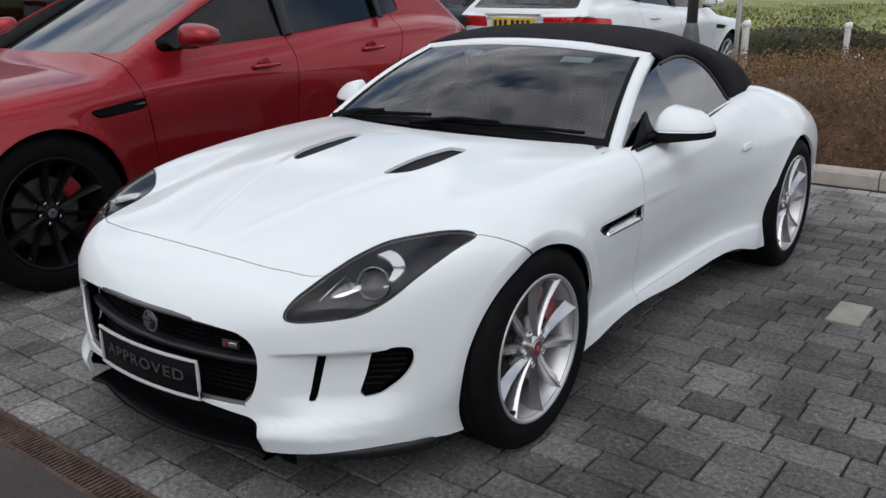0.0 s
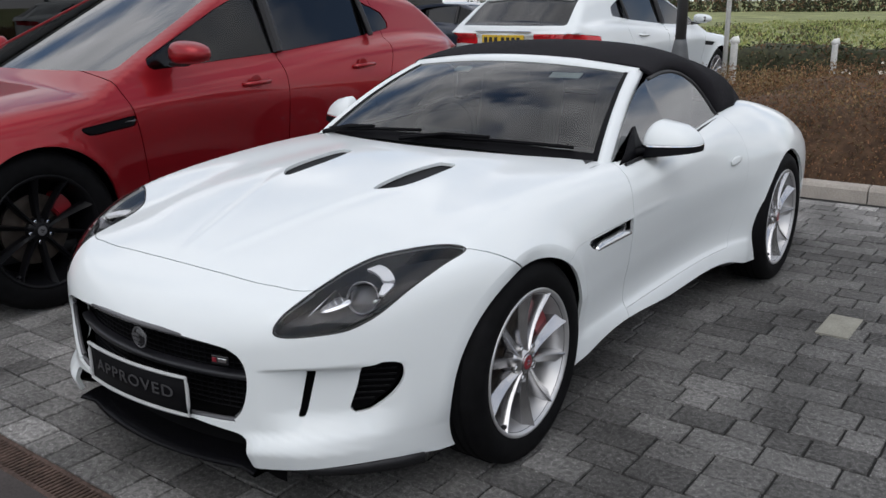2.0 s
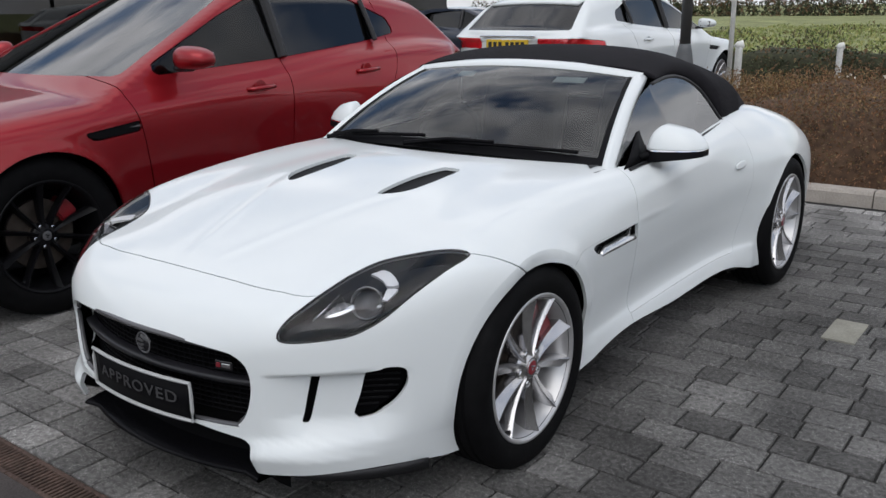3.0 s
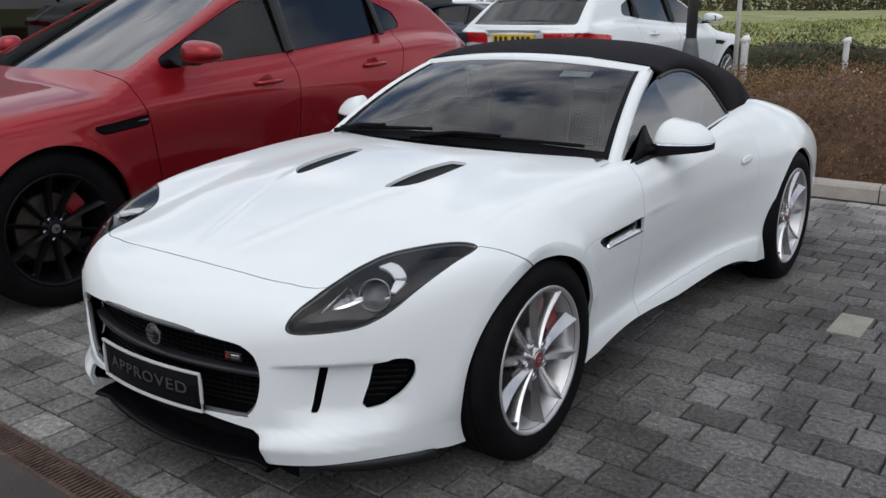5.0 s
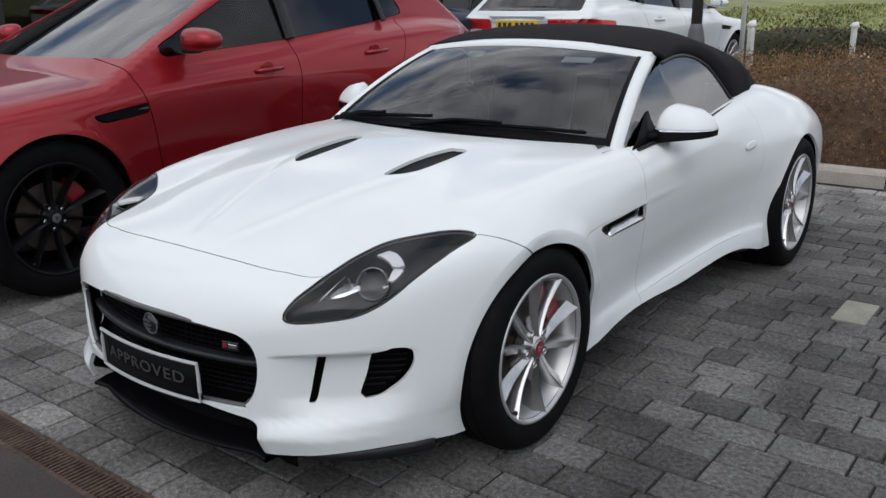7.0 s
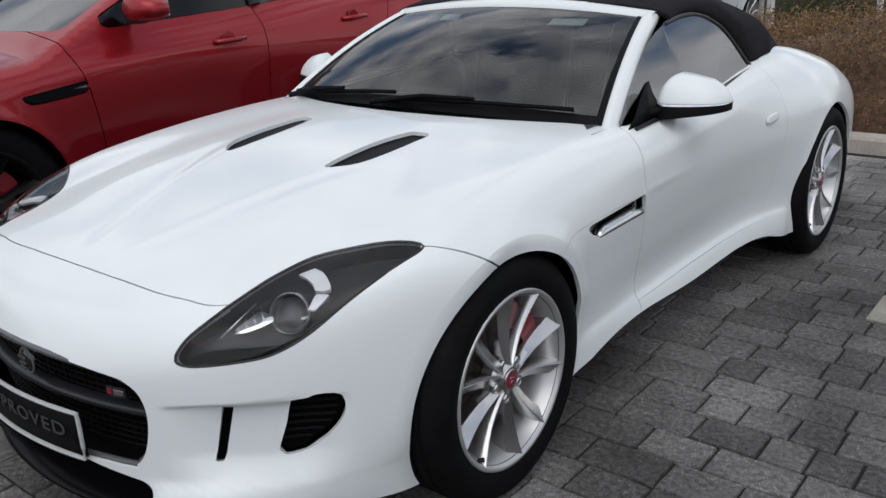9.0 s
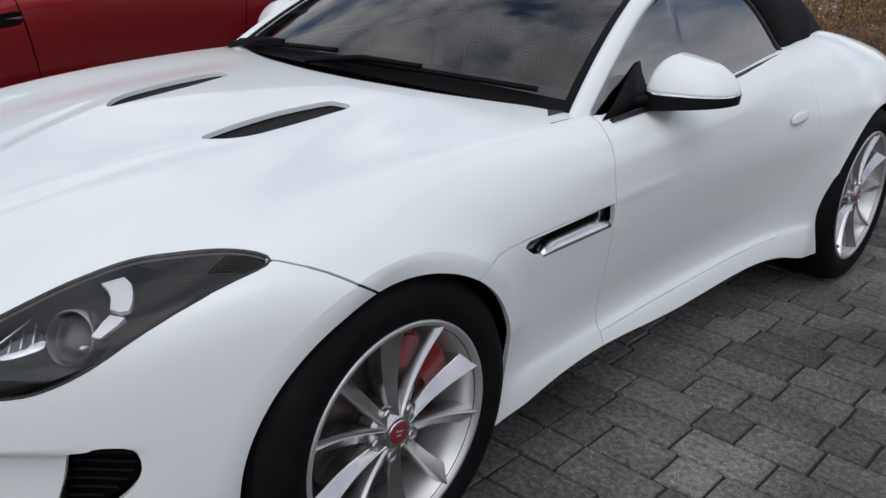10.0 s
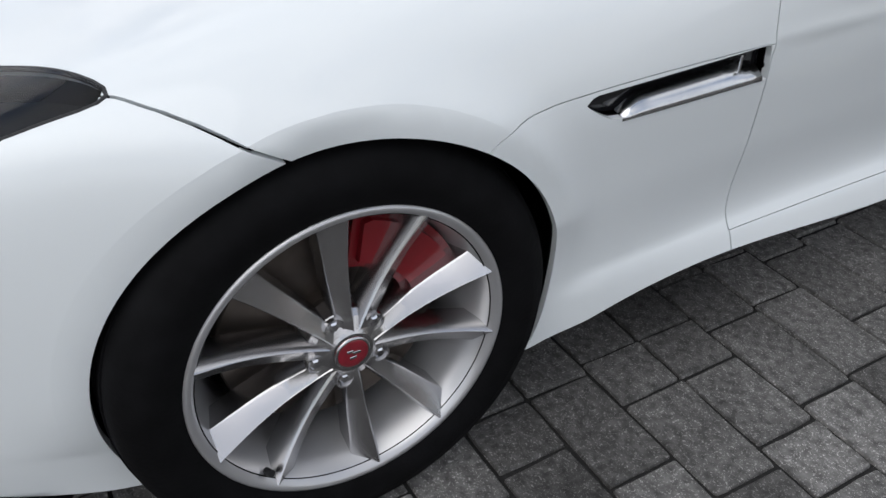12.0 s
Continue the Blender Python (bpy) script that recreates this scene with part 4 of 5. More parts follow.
    # windscreen, its frame, wipers
    base_c = lambda u: np.array((0.725 * u, 0.615 + 0.115 * u * u, 0.882 - 0.028 * u * u))
    top_c = lambda u: np.array((0.575 * u, 1.245 + 0.050 * u * u, 1.188 - 0.038 * u * u))
    glass_at = lambda u, w: base_c(u) * (1 - w) + top_c(u) * w + np.array((0, -0.020, 0.035)) * (4 * w * (1 - w)) * (1 - 0.4 * u * u)
    us = np.linspace(-1, 1, 33)
    shell("windscreen", sheet([[glass_at(u, w) for u in us] for w in np.linspace(0, 1, 13)]), GLASS, car, "raked tinted windscreen")
    proud = np.array((0, -0.0015, 0.003))
    shell("glass_border", sheet([[glass_at(u, w) + proud for u in us] for w in np.linspace(0, 0.075, 3)]), GRILLE_BLACK, car, "black border of the windscreen")
    for s in (1, -1):
        side_band = [[glass_at(s * u, w) + proud for u in ((0.955, 0.98, 1.0) if s > 0 else (1.0, 0.98, 0.955))] for w in np.linspace(0.075, 1, 13)]
        shell("glass_border", sheet(side_band), GRILLE_BLACK, car, "black border of the windscreen")
    for s in (1, -1):
        rows = []
        for w in np.linspace(-0.12, 1.02, 19):
            a = glass_at(s * 1.0, w)
            wid = 0.033 - 0.003 * (1 - w)
            n = np.array((s * 1.0, 0.25, 0.10))
            rows.append([a + np.array((-s * 0.010, -0.004, 0.004)), a + np.array((s * 0.006, -0.014, 0.010)), a + np.array((s * wid * 0.55, 0.000, 0.010)), a + np.array((s * wid * 0.95, 0.030, 0.004)), a + np.array((s * wid, 0.055, -0.004)), a + np.array((s * (wid - 0.02), 0.065, -0.008))])
        shell("windscreen_pillar", sheet(rows if s < 0 else [r[::-1] for r in rows]), WHITE_PAINT, car)
    rows = []
    for u in np.linspace(-1.045, 1.045, 41):
        a = glass_at(u, 1.0)
        rows.append([a + np.array((0, -0.010, -0.002)), a + np.array((0, -0.006, 0.010)), a + np.array((0, 0.018, 0.020)), a + np.array((0, 0.045, 0.026)), a + np.array((0, 0.060, 0.022)), a + np.array((0, 0.060, 0.0))])
    shell("windscreen_header", sheet(rows[::-1]), WHITE_PAINT, car)
    for a0, a1 in ((-0.92, -0.10), (-0.18, 0.86)):
        pts = [glass_at(u, 0.035 + 0.045 * (k / 11)) + np.array((0, -0.012, 0.016)) for k, u in enumerate(np.linspace(a0, a1, 12))]
        wp = part("wiper", tube(pts, [0.011] * 6 + [0.008] * 6, 6), GRILLE_BLACK, car, "black wiper")
        part("wiper_arm", tube([pts[0] + np.array((0, -0.045, -0.01)), pts[3] + np.array((0, -0.012, 0.014)), pts[6] + np.array((0, -0.004, 0.012))], [0.012, 0.009, 0.007], 6), GRILLE_BLACK, wp)
    rows = [[(0.735 * u, float(cowl(0.72 * u)) - 0.008 + 0.105 * w, 0.873 - 0.028 * u * u - 0.018 * w) for u in us] for w in np.linspace(0, 1, 4)]
    shell("scuttle", sheet(rows), GRILLE_BLACK, car, "black scuttle panel below the windscreen")

    # fabric roof
    crown = curve([1.28, 1.36, 1.6, 1.85, 2.1, 2.35, 2.56], [1.205, 1.225, 1.262, 1.255, 1.195, 1.080, 0.935])
    glass_x = lambda z: 0.787 - 0.40 * (z - 0.86) - 0.35 * (z - 0.86) ** 2
    edge_z = curve([1.28, 1.45, 1.58, 1.68, 1.76, 1.81, 1.85, 1.90, 2.0, 2.25, 2.56], [1.130, 1.148, 1.142, 1.115, 1.065, 1.000, 0.940, 0.917, 0.918, 0.918, 0.900])
    edge_x = lambda y: glass_x(edge_z(y)) - 0.003 - 0.25 * np.clip(y - 2.1, 0, 1) - 0.02 * np.clip(1.4 - y, 0, 1)
    rows = []
    for y in np.linspace(1.285, 2.56, 90):
        c, ex, ez = float(crown(y)), float(edge_x(y)), float(edge_z(y))
        r = []
        for k in range(41):
            a = -1 + 2 * k / 40
            b = math.pi / 2 * a
            p = 0.62
            r.append((ex * math.copysign(abs(math.sin(b)) ** 0.92, a), y + 0.012 + 0.05 * a * a * min(max((1.6 - y) / 0.3, 0), 1), ez + (c - ez) * abs(math.cos(b)) ** p))
        rows.append(r)
    shell("fabric_roof", sheet(rows), CANVAS, car, "closed black fabric roof", thick=0.018)
    for s in (1, -1):
        pts = [(s * (float(edge_x(y)) + 0.004), y, float(edge_z(y)) - 0.006) for y in np.linspace(1.29, 2.2, 50)]
        part("roof_seal", tube(pts, 0.009, 8), BLACK_PLASTIC, car, smooth=True)
        rows = []
        belt_z = curve([0.7, 1.5, 1.82, 2.14], [0.850, 0.880, 0.912, 0.938])
        belt = lambda y: (glass_x(float(belt_z(y))) + 0.002, float(belt_z(y)))
        glass_top = curve([0.76, 0.955, 1.15, 1.27, 1.45, 1.58, 1.68, 1.76, 1.81, 1.85, 1.90], [0.866, 0.985, 1.090, 1.126, 1.144, 1.138, 1.110, 1.060, 0.995, 0.937, 0.922])
        for y in np.linspace(0.77, 1.86, 60):
            lo, hi = float(belt_z(y)) - 0.02, max(float(glass_top(y)), float(belt_z(y)) + 0.002)
            lean = 0.03 * min(max((1.25 - y) / 0.35, 0), 1)
            rows.append([(s * (glass_x(lo + (hi - lo) * q) - lean), y, lo + (hi - lo) * q) for q in np.linspace(0, 1, 12)])
        shell("side_window", sheet(rows if s < 0 else [r[::-1] for r in rows]), SIDE_GLASS, car, "frameless tinted side window")
        pts = [(s * (belt(y)[0] + 0.006), y, belt(y)[1] - 0.004) for y in np.linspace(0.80, 2.12, 24)]
        part("belt_seal", tube(pts, 0.007, 6), BLACK_PLASTIC, car)
        # black sail where the mirror stands
        tri = [[(s * (glass_x(z) - (0.004 if z < 0.9 else 0.014)), y0 + (y1 - y0) * q, z + dz * q) for q in (0, 0.5, 1)]
               for z, dz, y0, y1 in ((0.850, 0.012, 0.775, 1.01), (0.885, 0.008, 0.850, 1.012), (0.930, 0.004, 0.945, 1.018), (0.965, 0.0, 1.015, 1.028))]
        shell("mirror_sail", sheet(tri if s > 0 else [r[::-1] for r in tri]), GRILLE_BLACK, car, thick=0.006)
        mirror(car, s)
    # cabin
    tub = [[(x, y, z) for x, z in ((-0.74, 0.86), (-0.72, 0.60), (-0.5, 0.36), (0.5, 0.36), (0.72, 0.60), (0.74, 0.86))] for y in (0.62, 1.2, 1.8, 2.45)]
    shell("cabin_tub", sheet(tub), LEATHER, car)
    dash = [[(x, y, z) for x in np.linspace(-0.70, 0.70, 15)] for y, z in ((0.62, 0.86), (0.85, 0.875), (1.0, 0.86), (1.06, 0.80), (1.04, 0.60), (1.0, 0.40))]
    shell("dashboard", sheet(dash), LEATHER, car, "dark dashboard")
    for sx in (-0.36, 0.36):
        seat = new("seat")
        seat.parent = car
        seat.matrix_basis = pose(sx, 1.62, 0.36)
        part("cushion", box(0.48, 0.52, 0.20, (0, -0.05, 0.12), 0.06, segments=3), LEATHER, seat, smooth=True)
        part("backrest", box(0.48, 0.16, 0.60, (0, 0.26, 0.42), 0.06, rot=Matrix.Rotation(radians(-14), 3, "X"), segments=3), LEATHER, seat, smooth=True)
        part("headrest", box(0.26, 0.10, 0.20, (0, 0.35, 0.74), 0.04, rot=Matrix.Rotation(radians(-10), 3, "X"), segments=3), LEATHER, seat, smooth=True)
    ring = [(-0.36 + 0.18 * math.cos(a), 1.20 + 0.07 * math.sin(a), 0.82 + 0.165 * math.sin(a)) for a in np.linspace(0, 2 * math.pi, 37)[:-1]]
    sw = part("steering_wheel", tube(ring, 0.015, 8, closed=True), LEATHER, car, smooth=True)
    part("wheel_boss", box(0.30, 0.05, 0.10, (-0.36, 1.19, 0.81), 0.03, segments=3), LEATHER, sw, smooth=True)
    for (cx, cz, cw, ch, cm, lab) in ((-0.235, 1.128, 0.085, 0.042, CARD_WHITE, "white label on the sun visor"), (0.315, 1.118, 0.150, 0.044, CARD_WHITE, "pale label on the sun visor")):
        part("visor_label", box(cw, 0.004, ch, (cx, 1.193, cz + 0.018), 0.001, rot=Matrix.Rotation(radians(-63), 3, "X")), cm, car, lab)
    part("rear_view_mirror", box(0.20, 0.03, 0.06, (0.0, 1.24, 1.12), 0.012, rot=Matrix.Rotation(radians(10), 3, "X")), BLACK_PLASTIC, car)
    # the tail is drawn in towards the doors and swells over the near rear wheel
    for ob in car.children_recursive:
        if ob.type == "MESH" and ob.name.split(".")[0] in ("rear_body", "door", "door_handle", "inner_body", "sill_trim", "arch_liner", "rear_valance"):
            co = np.empty(len(ob.data.vertices) * 3)
            ob.data.vertices.foreach_get("co", co)
            co = co.reshape(-1, 3)
            t = np.clip((co[:, 1] - 1.5) / 1.05, 0, 1)
            t = t * t * (3 - 2 * t)
            co[:, 0] += HIP * t * np.clip(co[:, 0] / 0.9, 0, 1) * np.clip((0.93 - co[:, 2]) / 0.22, 0, 1)
            co[:, 1] -= REAR_SHIFT * t
            ob.data.vertices.foreach_set("co", co.ravel())
            ob.data.update()
    # wheels
    for s in (1, -1):
        wheel(car, s * 0.772, 0.003, 0.337, 0.240, 0.214, 10, ALLOY, s, BADGE_RED, (4, 80) if s > 0 else (100, 176), "silver ten-spoke alloy wheel with red centre cap", 0.086)
        wheel(car, 0.855 if s > 0 else -0.815, 2.40, 0.342, 0.247, 0.225, 10, ALLOY, s, BADGE_RED, (118, 175) if s > 0 else (5, 62), "silver ten-spoke alloy wheel with red centre cap", 0.088, 14)
    return car


def solid_rest(vf, hole):
    """What lies inside an opening."""
    return cut(vf, lambda x, y, z: -hole(x, y, z))


def mirror(car, s):
    mr = new("door_mirror")
    mr.parent = car
    mr["label"] = "white door mirror with black foot and chrome strip"
    def blob(z0, z1, grow, name, mat, label=""):
        """A slice of the mirror's egg-shaped housing between two heights."""
        rows = []
        for k in range(13):
            t = k / 12
            z = z0 + (z1 - z0) * t
            q = (z - 0.865) / 0.126
            wide = math.sqrt(max(1e-4, 1 - min(abs(q * 1.02 - 0.10) / 1.0, 1) ** 2.6))
            r = []
            for i in range(33):
                a = 2 * math.pi * i / 32
                ca, sa = math.cos(a), math.sin(a)
                x = 0.882 + (0.108 + grow) * wide * math.copysign(abs(ca) ** 0.7, ca)
                along = 0.075 * wide * math.copysign(abs(sa) ** 0.75, sa)
                y = 1.045 + along * (1.15 if sa < 0 else 0.75) + 0.30 * (x - 0.882) + 0.02 * q + grow * (sa)
                r.append((s * x, y, 0.897 + (z - 0.897) * (0.95 - 3.0 * (x - 0.882)) + 0.004 * (x - 0.882) / 0.1))
            rows.append(r)
        v, f = sheet(rows)
        v = list(v)
        for row, flip in ((rows[0], 1), (rows[-1], 0)):
            c = np.mean(np.array(row), axis=0)
            n0 = len(v)
            v.append(c)
            start = 0 if flip else (len(rows) - 1) * 33
            for i in range(32):
                f.append((n0, start + i + 1, start + i) if flip else (n0, start + i, start + i + 1))
        if s < 0:
            f = [q[::-1] for q in f]
        shell(name, (np.array(v), f), mat, mr, label)
    blob(0.905, 0.990, 0.0, "housing", WHITE_PAINT, "white upper housing")
    blob(0.9005, 0.9050, 0.0022, "chrome_strip", CHROME)
    blob(0.864, 0.9005, 0.001, "mirror_foot", GRILLE_BLACK, "gloss black lower housing")
    part("mirror_arm", tube([(s * 0.765, 0.93, 0.872), (s * 0.79, 0.955, 0.880), (s * 0.84, 1.00, 0.888)], [0.016, 0.014, 0.014], 10), GRILLE_BLACK, mr, smooth=True)


sports_car = make_sports_car()

# ---- tall estate cars ----
SUV_Y = [-0.8, -0.4, 0.0, 0.6, 1.5, 2.3, 2.9, 3.5, 3.9]
suv_w = levels([0.25, 0.45, 0.7, 0.95, 1.15, 1.3], [
    curve(SUV_Y, [0.80, 0.89, 0.93, 0.89, 0.89, 0.90, 0.93, 0.91, 0.85]),
    curve(SUV_Y, [0.84, 0.92, 0.955, 0.905, 0.90, 0.91, 0.955, 0.94, 0.87]),
    curve(SUV_Y, [0.86, 0.93, 0.965, 0.935, 0.925, 0.935, 0.965, 0.95, 0.88]),
    curve(SUV_Y, [0.81, 0.90, 0.945, 0.948, 0.945, 0.95, 0.962, 0.94, 0.86]),
    curve(SUV_Y, [0.70, 0.83, 0.88, 0.895, 0.90, 0.905, 0.915, 0.89, 0.80]),
    curve(SUV_Y, [0.60, 0.75, 0.80, 0.84, 0.85, 0.85, 0.85, 0.82, 0.70]),
])
suv_top = curve([-0.85, -0.78, -0.6, -0.2, 0.25, 0.6, 1.5, 2.5, 3.2, 3.8], [0.72, 0.87, 0.95, 1.01, 1.06, 1.095, 1.155, 1.245, 1.27, 1.22])
suv_roof = curve([1.0, 1.35, 1.7, 2.1, 2.7, 3.3, 3.6], [1.49, 1.60, 1.645, 1.655, 1.625, 1.54, 1.48])


def suv_body(x, y, z):
    ax = np.abs(x)
    low = smax(z - (suv_top(y) - 0.045 * (ax / 0.8) ** 2.5), ax - suv_w(y, z) - 0.010 * (bell(np.hypot(y, z - 0.38), 0.43, 0.04) + bell(np.hypot(y - 2.874, z - 0.38), 0.43, 0.04)), 0.10)
    low = smax(low, -0.845 + 0.32 * (ax / 0.85) ** 3 + 0.3 * np.clip(z - 0.75, 0, 1) ** 2 + 0.2 * np.clip(0.5 - z, 0, 1) - y, 0.10)
    low = smax(low, y - (3.87 - 0.28 * (ax / 0.85) ** 3.2 - 0.15 * np.clip(0.6 - z, 0, 1)), 0.08)
    cab = smax(ax - (0.865 - 0.44 * (z - 1.1)) + 0.05 * np.clip(y - 2.6, 0, 2) * 0.8, z - suv_roof(y) + 0.05 * (ax / 0.6) ** 2, 0.10)
    cab = smax(cab, 0.34 + 2.30 * (z - 1.09) + 0.13 * (ax / 0.7) ** 2 - y, 0.05)
    cab = smax(cab, y - (3.86 - 1.30 * (z - 1.14) - 0.10 * (ax / 0.7) ** 2), 0.06)
    cab = smax(cab, 0.98 + 0.11 * np.clip((y - 1.8) / 0.8, 0, 1) - z, 0.04)
    f = -smax(-low, -cab, 0.03)
    return np.maximum(f, 0.22 - z)


SUV_SKIN = skin(suv_body, np.linspace(-0.30, 3.35, 130), 0.80, 38, 76, low=150)


def make_suv(name, label, at, paint, glass, alloy, caliper_mat, plate, shorten=1.0):
    car = thing(name, label, "car", at @ Matrix.Diagonal((1, shorten, 1, 1)))
    F = suv_body
    arch = lambda x, y, z: np.maximum(np.minimum(np.hypot(y, z - 0.385), np.hypot(y - 2.874, z - 0.385)) - 0.428, 0.5 - np.abs(x))
    body = cut(cut(SUV_SKIN, arch), lambda x, y, z: z - 0.25)
    # added dark shell that blackens the door gaps
    shell("inner_body", shifted(cut(body, lambda x, y, z: 3.3 - y), F, -0.02), DARK_VOID, car)
    win = [(0.56, 1.118), (1.62, 1.168), (2.55, 1.243), (3.02, 1.30), (2.99, 1.36), (2.55, 1.520), (2.05, 1.567), (1.68, 1.560), (1.22, 1.395)]
    side = lambda x, y, z: np.maximum(inside(win, y, z, 0.03), 0.45 - np.abs(x))
    front_plane = lambda x, y, z: 0.34 + 2.30 * (z - 1.09) + 0.13 * (np.abs(x) / 0.7) ** 2 - y
    screen = lambda x, y, z: np.maximum(np.maximum(np.abs(x) - (0.775 - 0.40 * (z - 1.1)), np.maximum(1.125 - z, z - 1.575)), -0.045 - front_plane(x, y, z))
    rear = lambda x, y, z: np.maximum(np.maximum(np.abs(x) - (0.66 - 0.25 * (z - 1.2)), np.maximum(1.20 - z, z - 1.49)), 3.1 - y)
    lampf = lambda x, y, z: np.maximum(np.maximum(np.abs(z - 1.055 + 0.10 * np.clip(3.75 - y, 0, 1)) - 0.055, 0.36 - np.abs(x)), 3.42 - y)
    gillf = lambda x, y, z: np.maximum(inside([(0.22, 0.862), (0.57, 0.898), (0.57, 0.862), (0.30, 0.840), (0.24, 0.846)], y, z, 0.008), 0.7 - np.abs(x))
    holes = (side, screen, rear, lampf, gillf)
    solid = body
    for hh in holes:
        solid = cut(solid, hh, 0.004)
    g = 0.003
    fe, me_, re_ = curve([0.2, 0.5, 0.9, 1.10, 1.6], [0.70, 0.64, 0.56, 0.50, 0.8]), 1.70, curve([0.25, 0.6, 0.75, 0.95, 1.25, 1.6], [2.36, 2.42, 2.50, 2.68, 2.80, 2.74])
    doors = lambda x, y, z: np.minimum(np.minimum(y - fe(z), re_(z) - y), np.minimum(np.abs(x) - 0.55, np.minimum(z - 0.36, np.where(z > 1.13, 1.60 - z, 1.0))))
    dd = cut(solid, doors, g)
    rest = cut(solid, lambda x, y, z: -doors(x, y, z), g)
    panel("body", cut(rest, lambda x, y, z: z - 0.40), F, paint, car)
    panel("lower_cladding", cut(rest, lambda x, y, z: 0.40 - z, 0.001), F, BLACK_PLASTIC, car, "black lower cladding")
    for s in (1, -1):
        for nm, lo, hi in (("front_door", -9, me_), ("rear_door", me_, 9)):
            d = panel(nm, cut(cut(dd, lambda x, y, z: s * x), lambda x, y, z: np.minimum(y - lo, hi - y), g), F, paint, car)
            hy, hz = (1.44, 1.005) if hi == me_ else (2.43, 1.05)
            xw = float(suv_w(np.array([hy]), np.array([hz]))[0])
            part("handle", tube([(s * (xw - 0.01), hy - 0.11, hz - 0.004), (s * (xw + 0.026), hy - 0.085, hz), (s * (xw + 0.032), hy, hz + 0.003), (s * (xw + 0.026), hy + 0.085, hz + 0.006), (s * (xw - 0.01), hy + 0.11, hz + 0.008)], [0.012, 0.013, 0.014, 0.013, 0.012], 8), paint, d, smooth=True)
            bm = lathe([(0.001, 0.0), (0.045, 0.001), (0.05, 0.0)], 24)
            bmesh.ops.transform(bm, matrix=pose(s * (xw + 0.004), hy - 0.01, hz, 0, 0, 0 if s > 0 else 180), verts=bm.verts)
            part("handle_cup", bm, paint, d)
        w = cut(solid_rest(body, side), lambda x, y, z: s * x)
        for lo, hi in ((-9, 1.69), (1.76, 2.62), (2.65, 9)):
            piece = cut(w, lambda x, y, z: np.minimum(y - lo, hi - y))
            panel("side_window", shifted(piece, F, -0.006), F, ESTATE_GLASS if lo < 0 else PRIVACY_GLASS, car, "tinted side window" if lo < 0 else "dark privacy glass", depth=0.004)
        part("window_pillar", tube([(s * 0.835, 1.725, 1.165), (s * 0.775, 1.725, 1.32), (s * 0.675, 1.725, 1.562)], 0.036, 8), BLACK_PLASTIC, car)
        part("window_pillar", tube([(s * 0.835, 2.635, 1.24), (s * 0.775, 2.635, 1.36), (s * 0.70, 2.635, 1.50)], 0.018, 8), BLACK_PLASTIC, car)
        panel("tail_lamp", shifted(cut(solid_rest(body, lampf), lambda x, y, z: s * x), F, -0.002), F, TAIL_RED, car, "slim red tail lamp")
        gl = shell("side_gill", shifted(cut(solid_rest(body, gillf), lambda x, y, z: s * x), F, -0.008), GRILLE_BLACK, car, "black side vent")
        part("gill_bar", tube([(s * 0.930, 0.27, 0.858), (s * 0.936, 0.44, 0.874), (s * 0.940, 0.59, 0.880)], 0.006, 6), TRIM_GREY, gl)
        mr = new("door_mirror")
        mr.parent = car
        bm = bmesh.new()
        bmesh.ops.create_uvsphere(bm, u_segments=24, v_segments=14, radius=1.0)
        for q in bm.verts:
            c = q.co
            q.co = (math.copysign(abs(c.x) ** 0.75, c.x) * 0.122, math.copysign(abs(c.y) ** 0.8, c.y) * (0.10 if c.y < 0 else 0.06), math.copysign(abs(c.z) ** 0.75, c.z) * (0.066 if c.z > 0 else 0.052) * (1.0 - 0.25 * s * c.x))
        bmesh.ops.transform(bm, matrix=pose(s * 1.02, 0.90, 1.20, 0, 0, s * 10), verts=bm.verts)
        part("housing", bm, paint, mr, smooth=True)
        part("mirror_foot", box(0.11, 0.07, 0.035, (s * 0.93, 0.89, 1.150), 0.015), BLACK_PLASTIC, mr)
        part("mirror_glass", box(0.15, 0.006, 0.072, (s * 1.02, 0.952, 1.20), 0.003, rot=Matrix.Rotation(radians(s * 10), 3, "Z")), CHROME, mr)
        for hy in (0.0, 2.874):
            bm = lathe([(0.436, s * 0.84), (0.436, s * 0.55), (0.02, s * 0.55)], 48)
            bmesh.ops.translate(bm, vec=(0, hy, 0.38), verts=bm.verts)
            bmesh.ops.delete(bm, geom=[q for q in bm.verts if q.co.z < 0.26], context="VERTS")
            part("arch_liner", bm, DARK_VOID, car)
            wh = wheel(car, s * 0.80, hy, 0.393, 0.275, 0.25, 10, alloy, s, BADGE_RED if alloy is not ALLOY_DARK else TRIM_GREY, (25, 58) if (s > 0) == (hy == 0) else (122, 155), "alloy wheel with five pairs of slim spokes", broad=0.62)
            wh.matrix_basis = wh.matrix_basis @ Matrix.Diagonal((1, 1 / shorten, 1, 1))
    panel("windscreen", shifted(solid_rest(body, screen), F, -0.006), F, SCREEN_GLASS, car, "raked windscreen", depth=0.004)
    panel("rear_window", shifted(solid_rest(body, rear), F, -0.006), F, PRIVACY_GLASS, car, "dark rear window", depth=0.004)
    part("floor_pan", box(1.6, 4.0, 0.06, (0, 1.45, 0.27), 0.02), BLACK_PLASTIC, car)
    sp = [[(x, 3.22 + 0.20 * w - 0.10 * x * x, 1.545 - 0.05 * w - 0.06 * x * x) for x in np.linspace(-0.56, 0.56, 13)] for w in (0, 0.5, 1)]
    shell("roof_spoiler", sheet(sp), paint, car, thick=0.03)
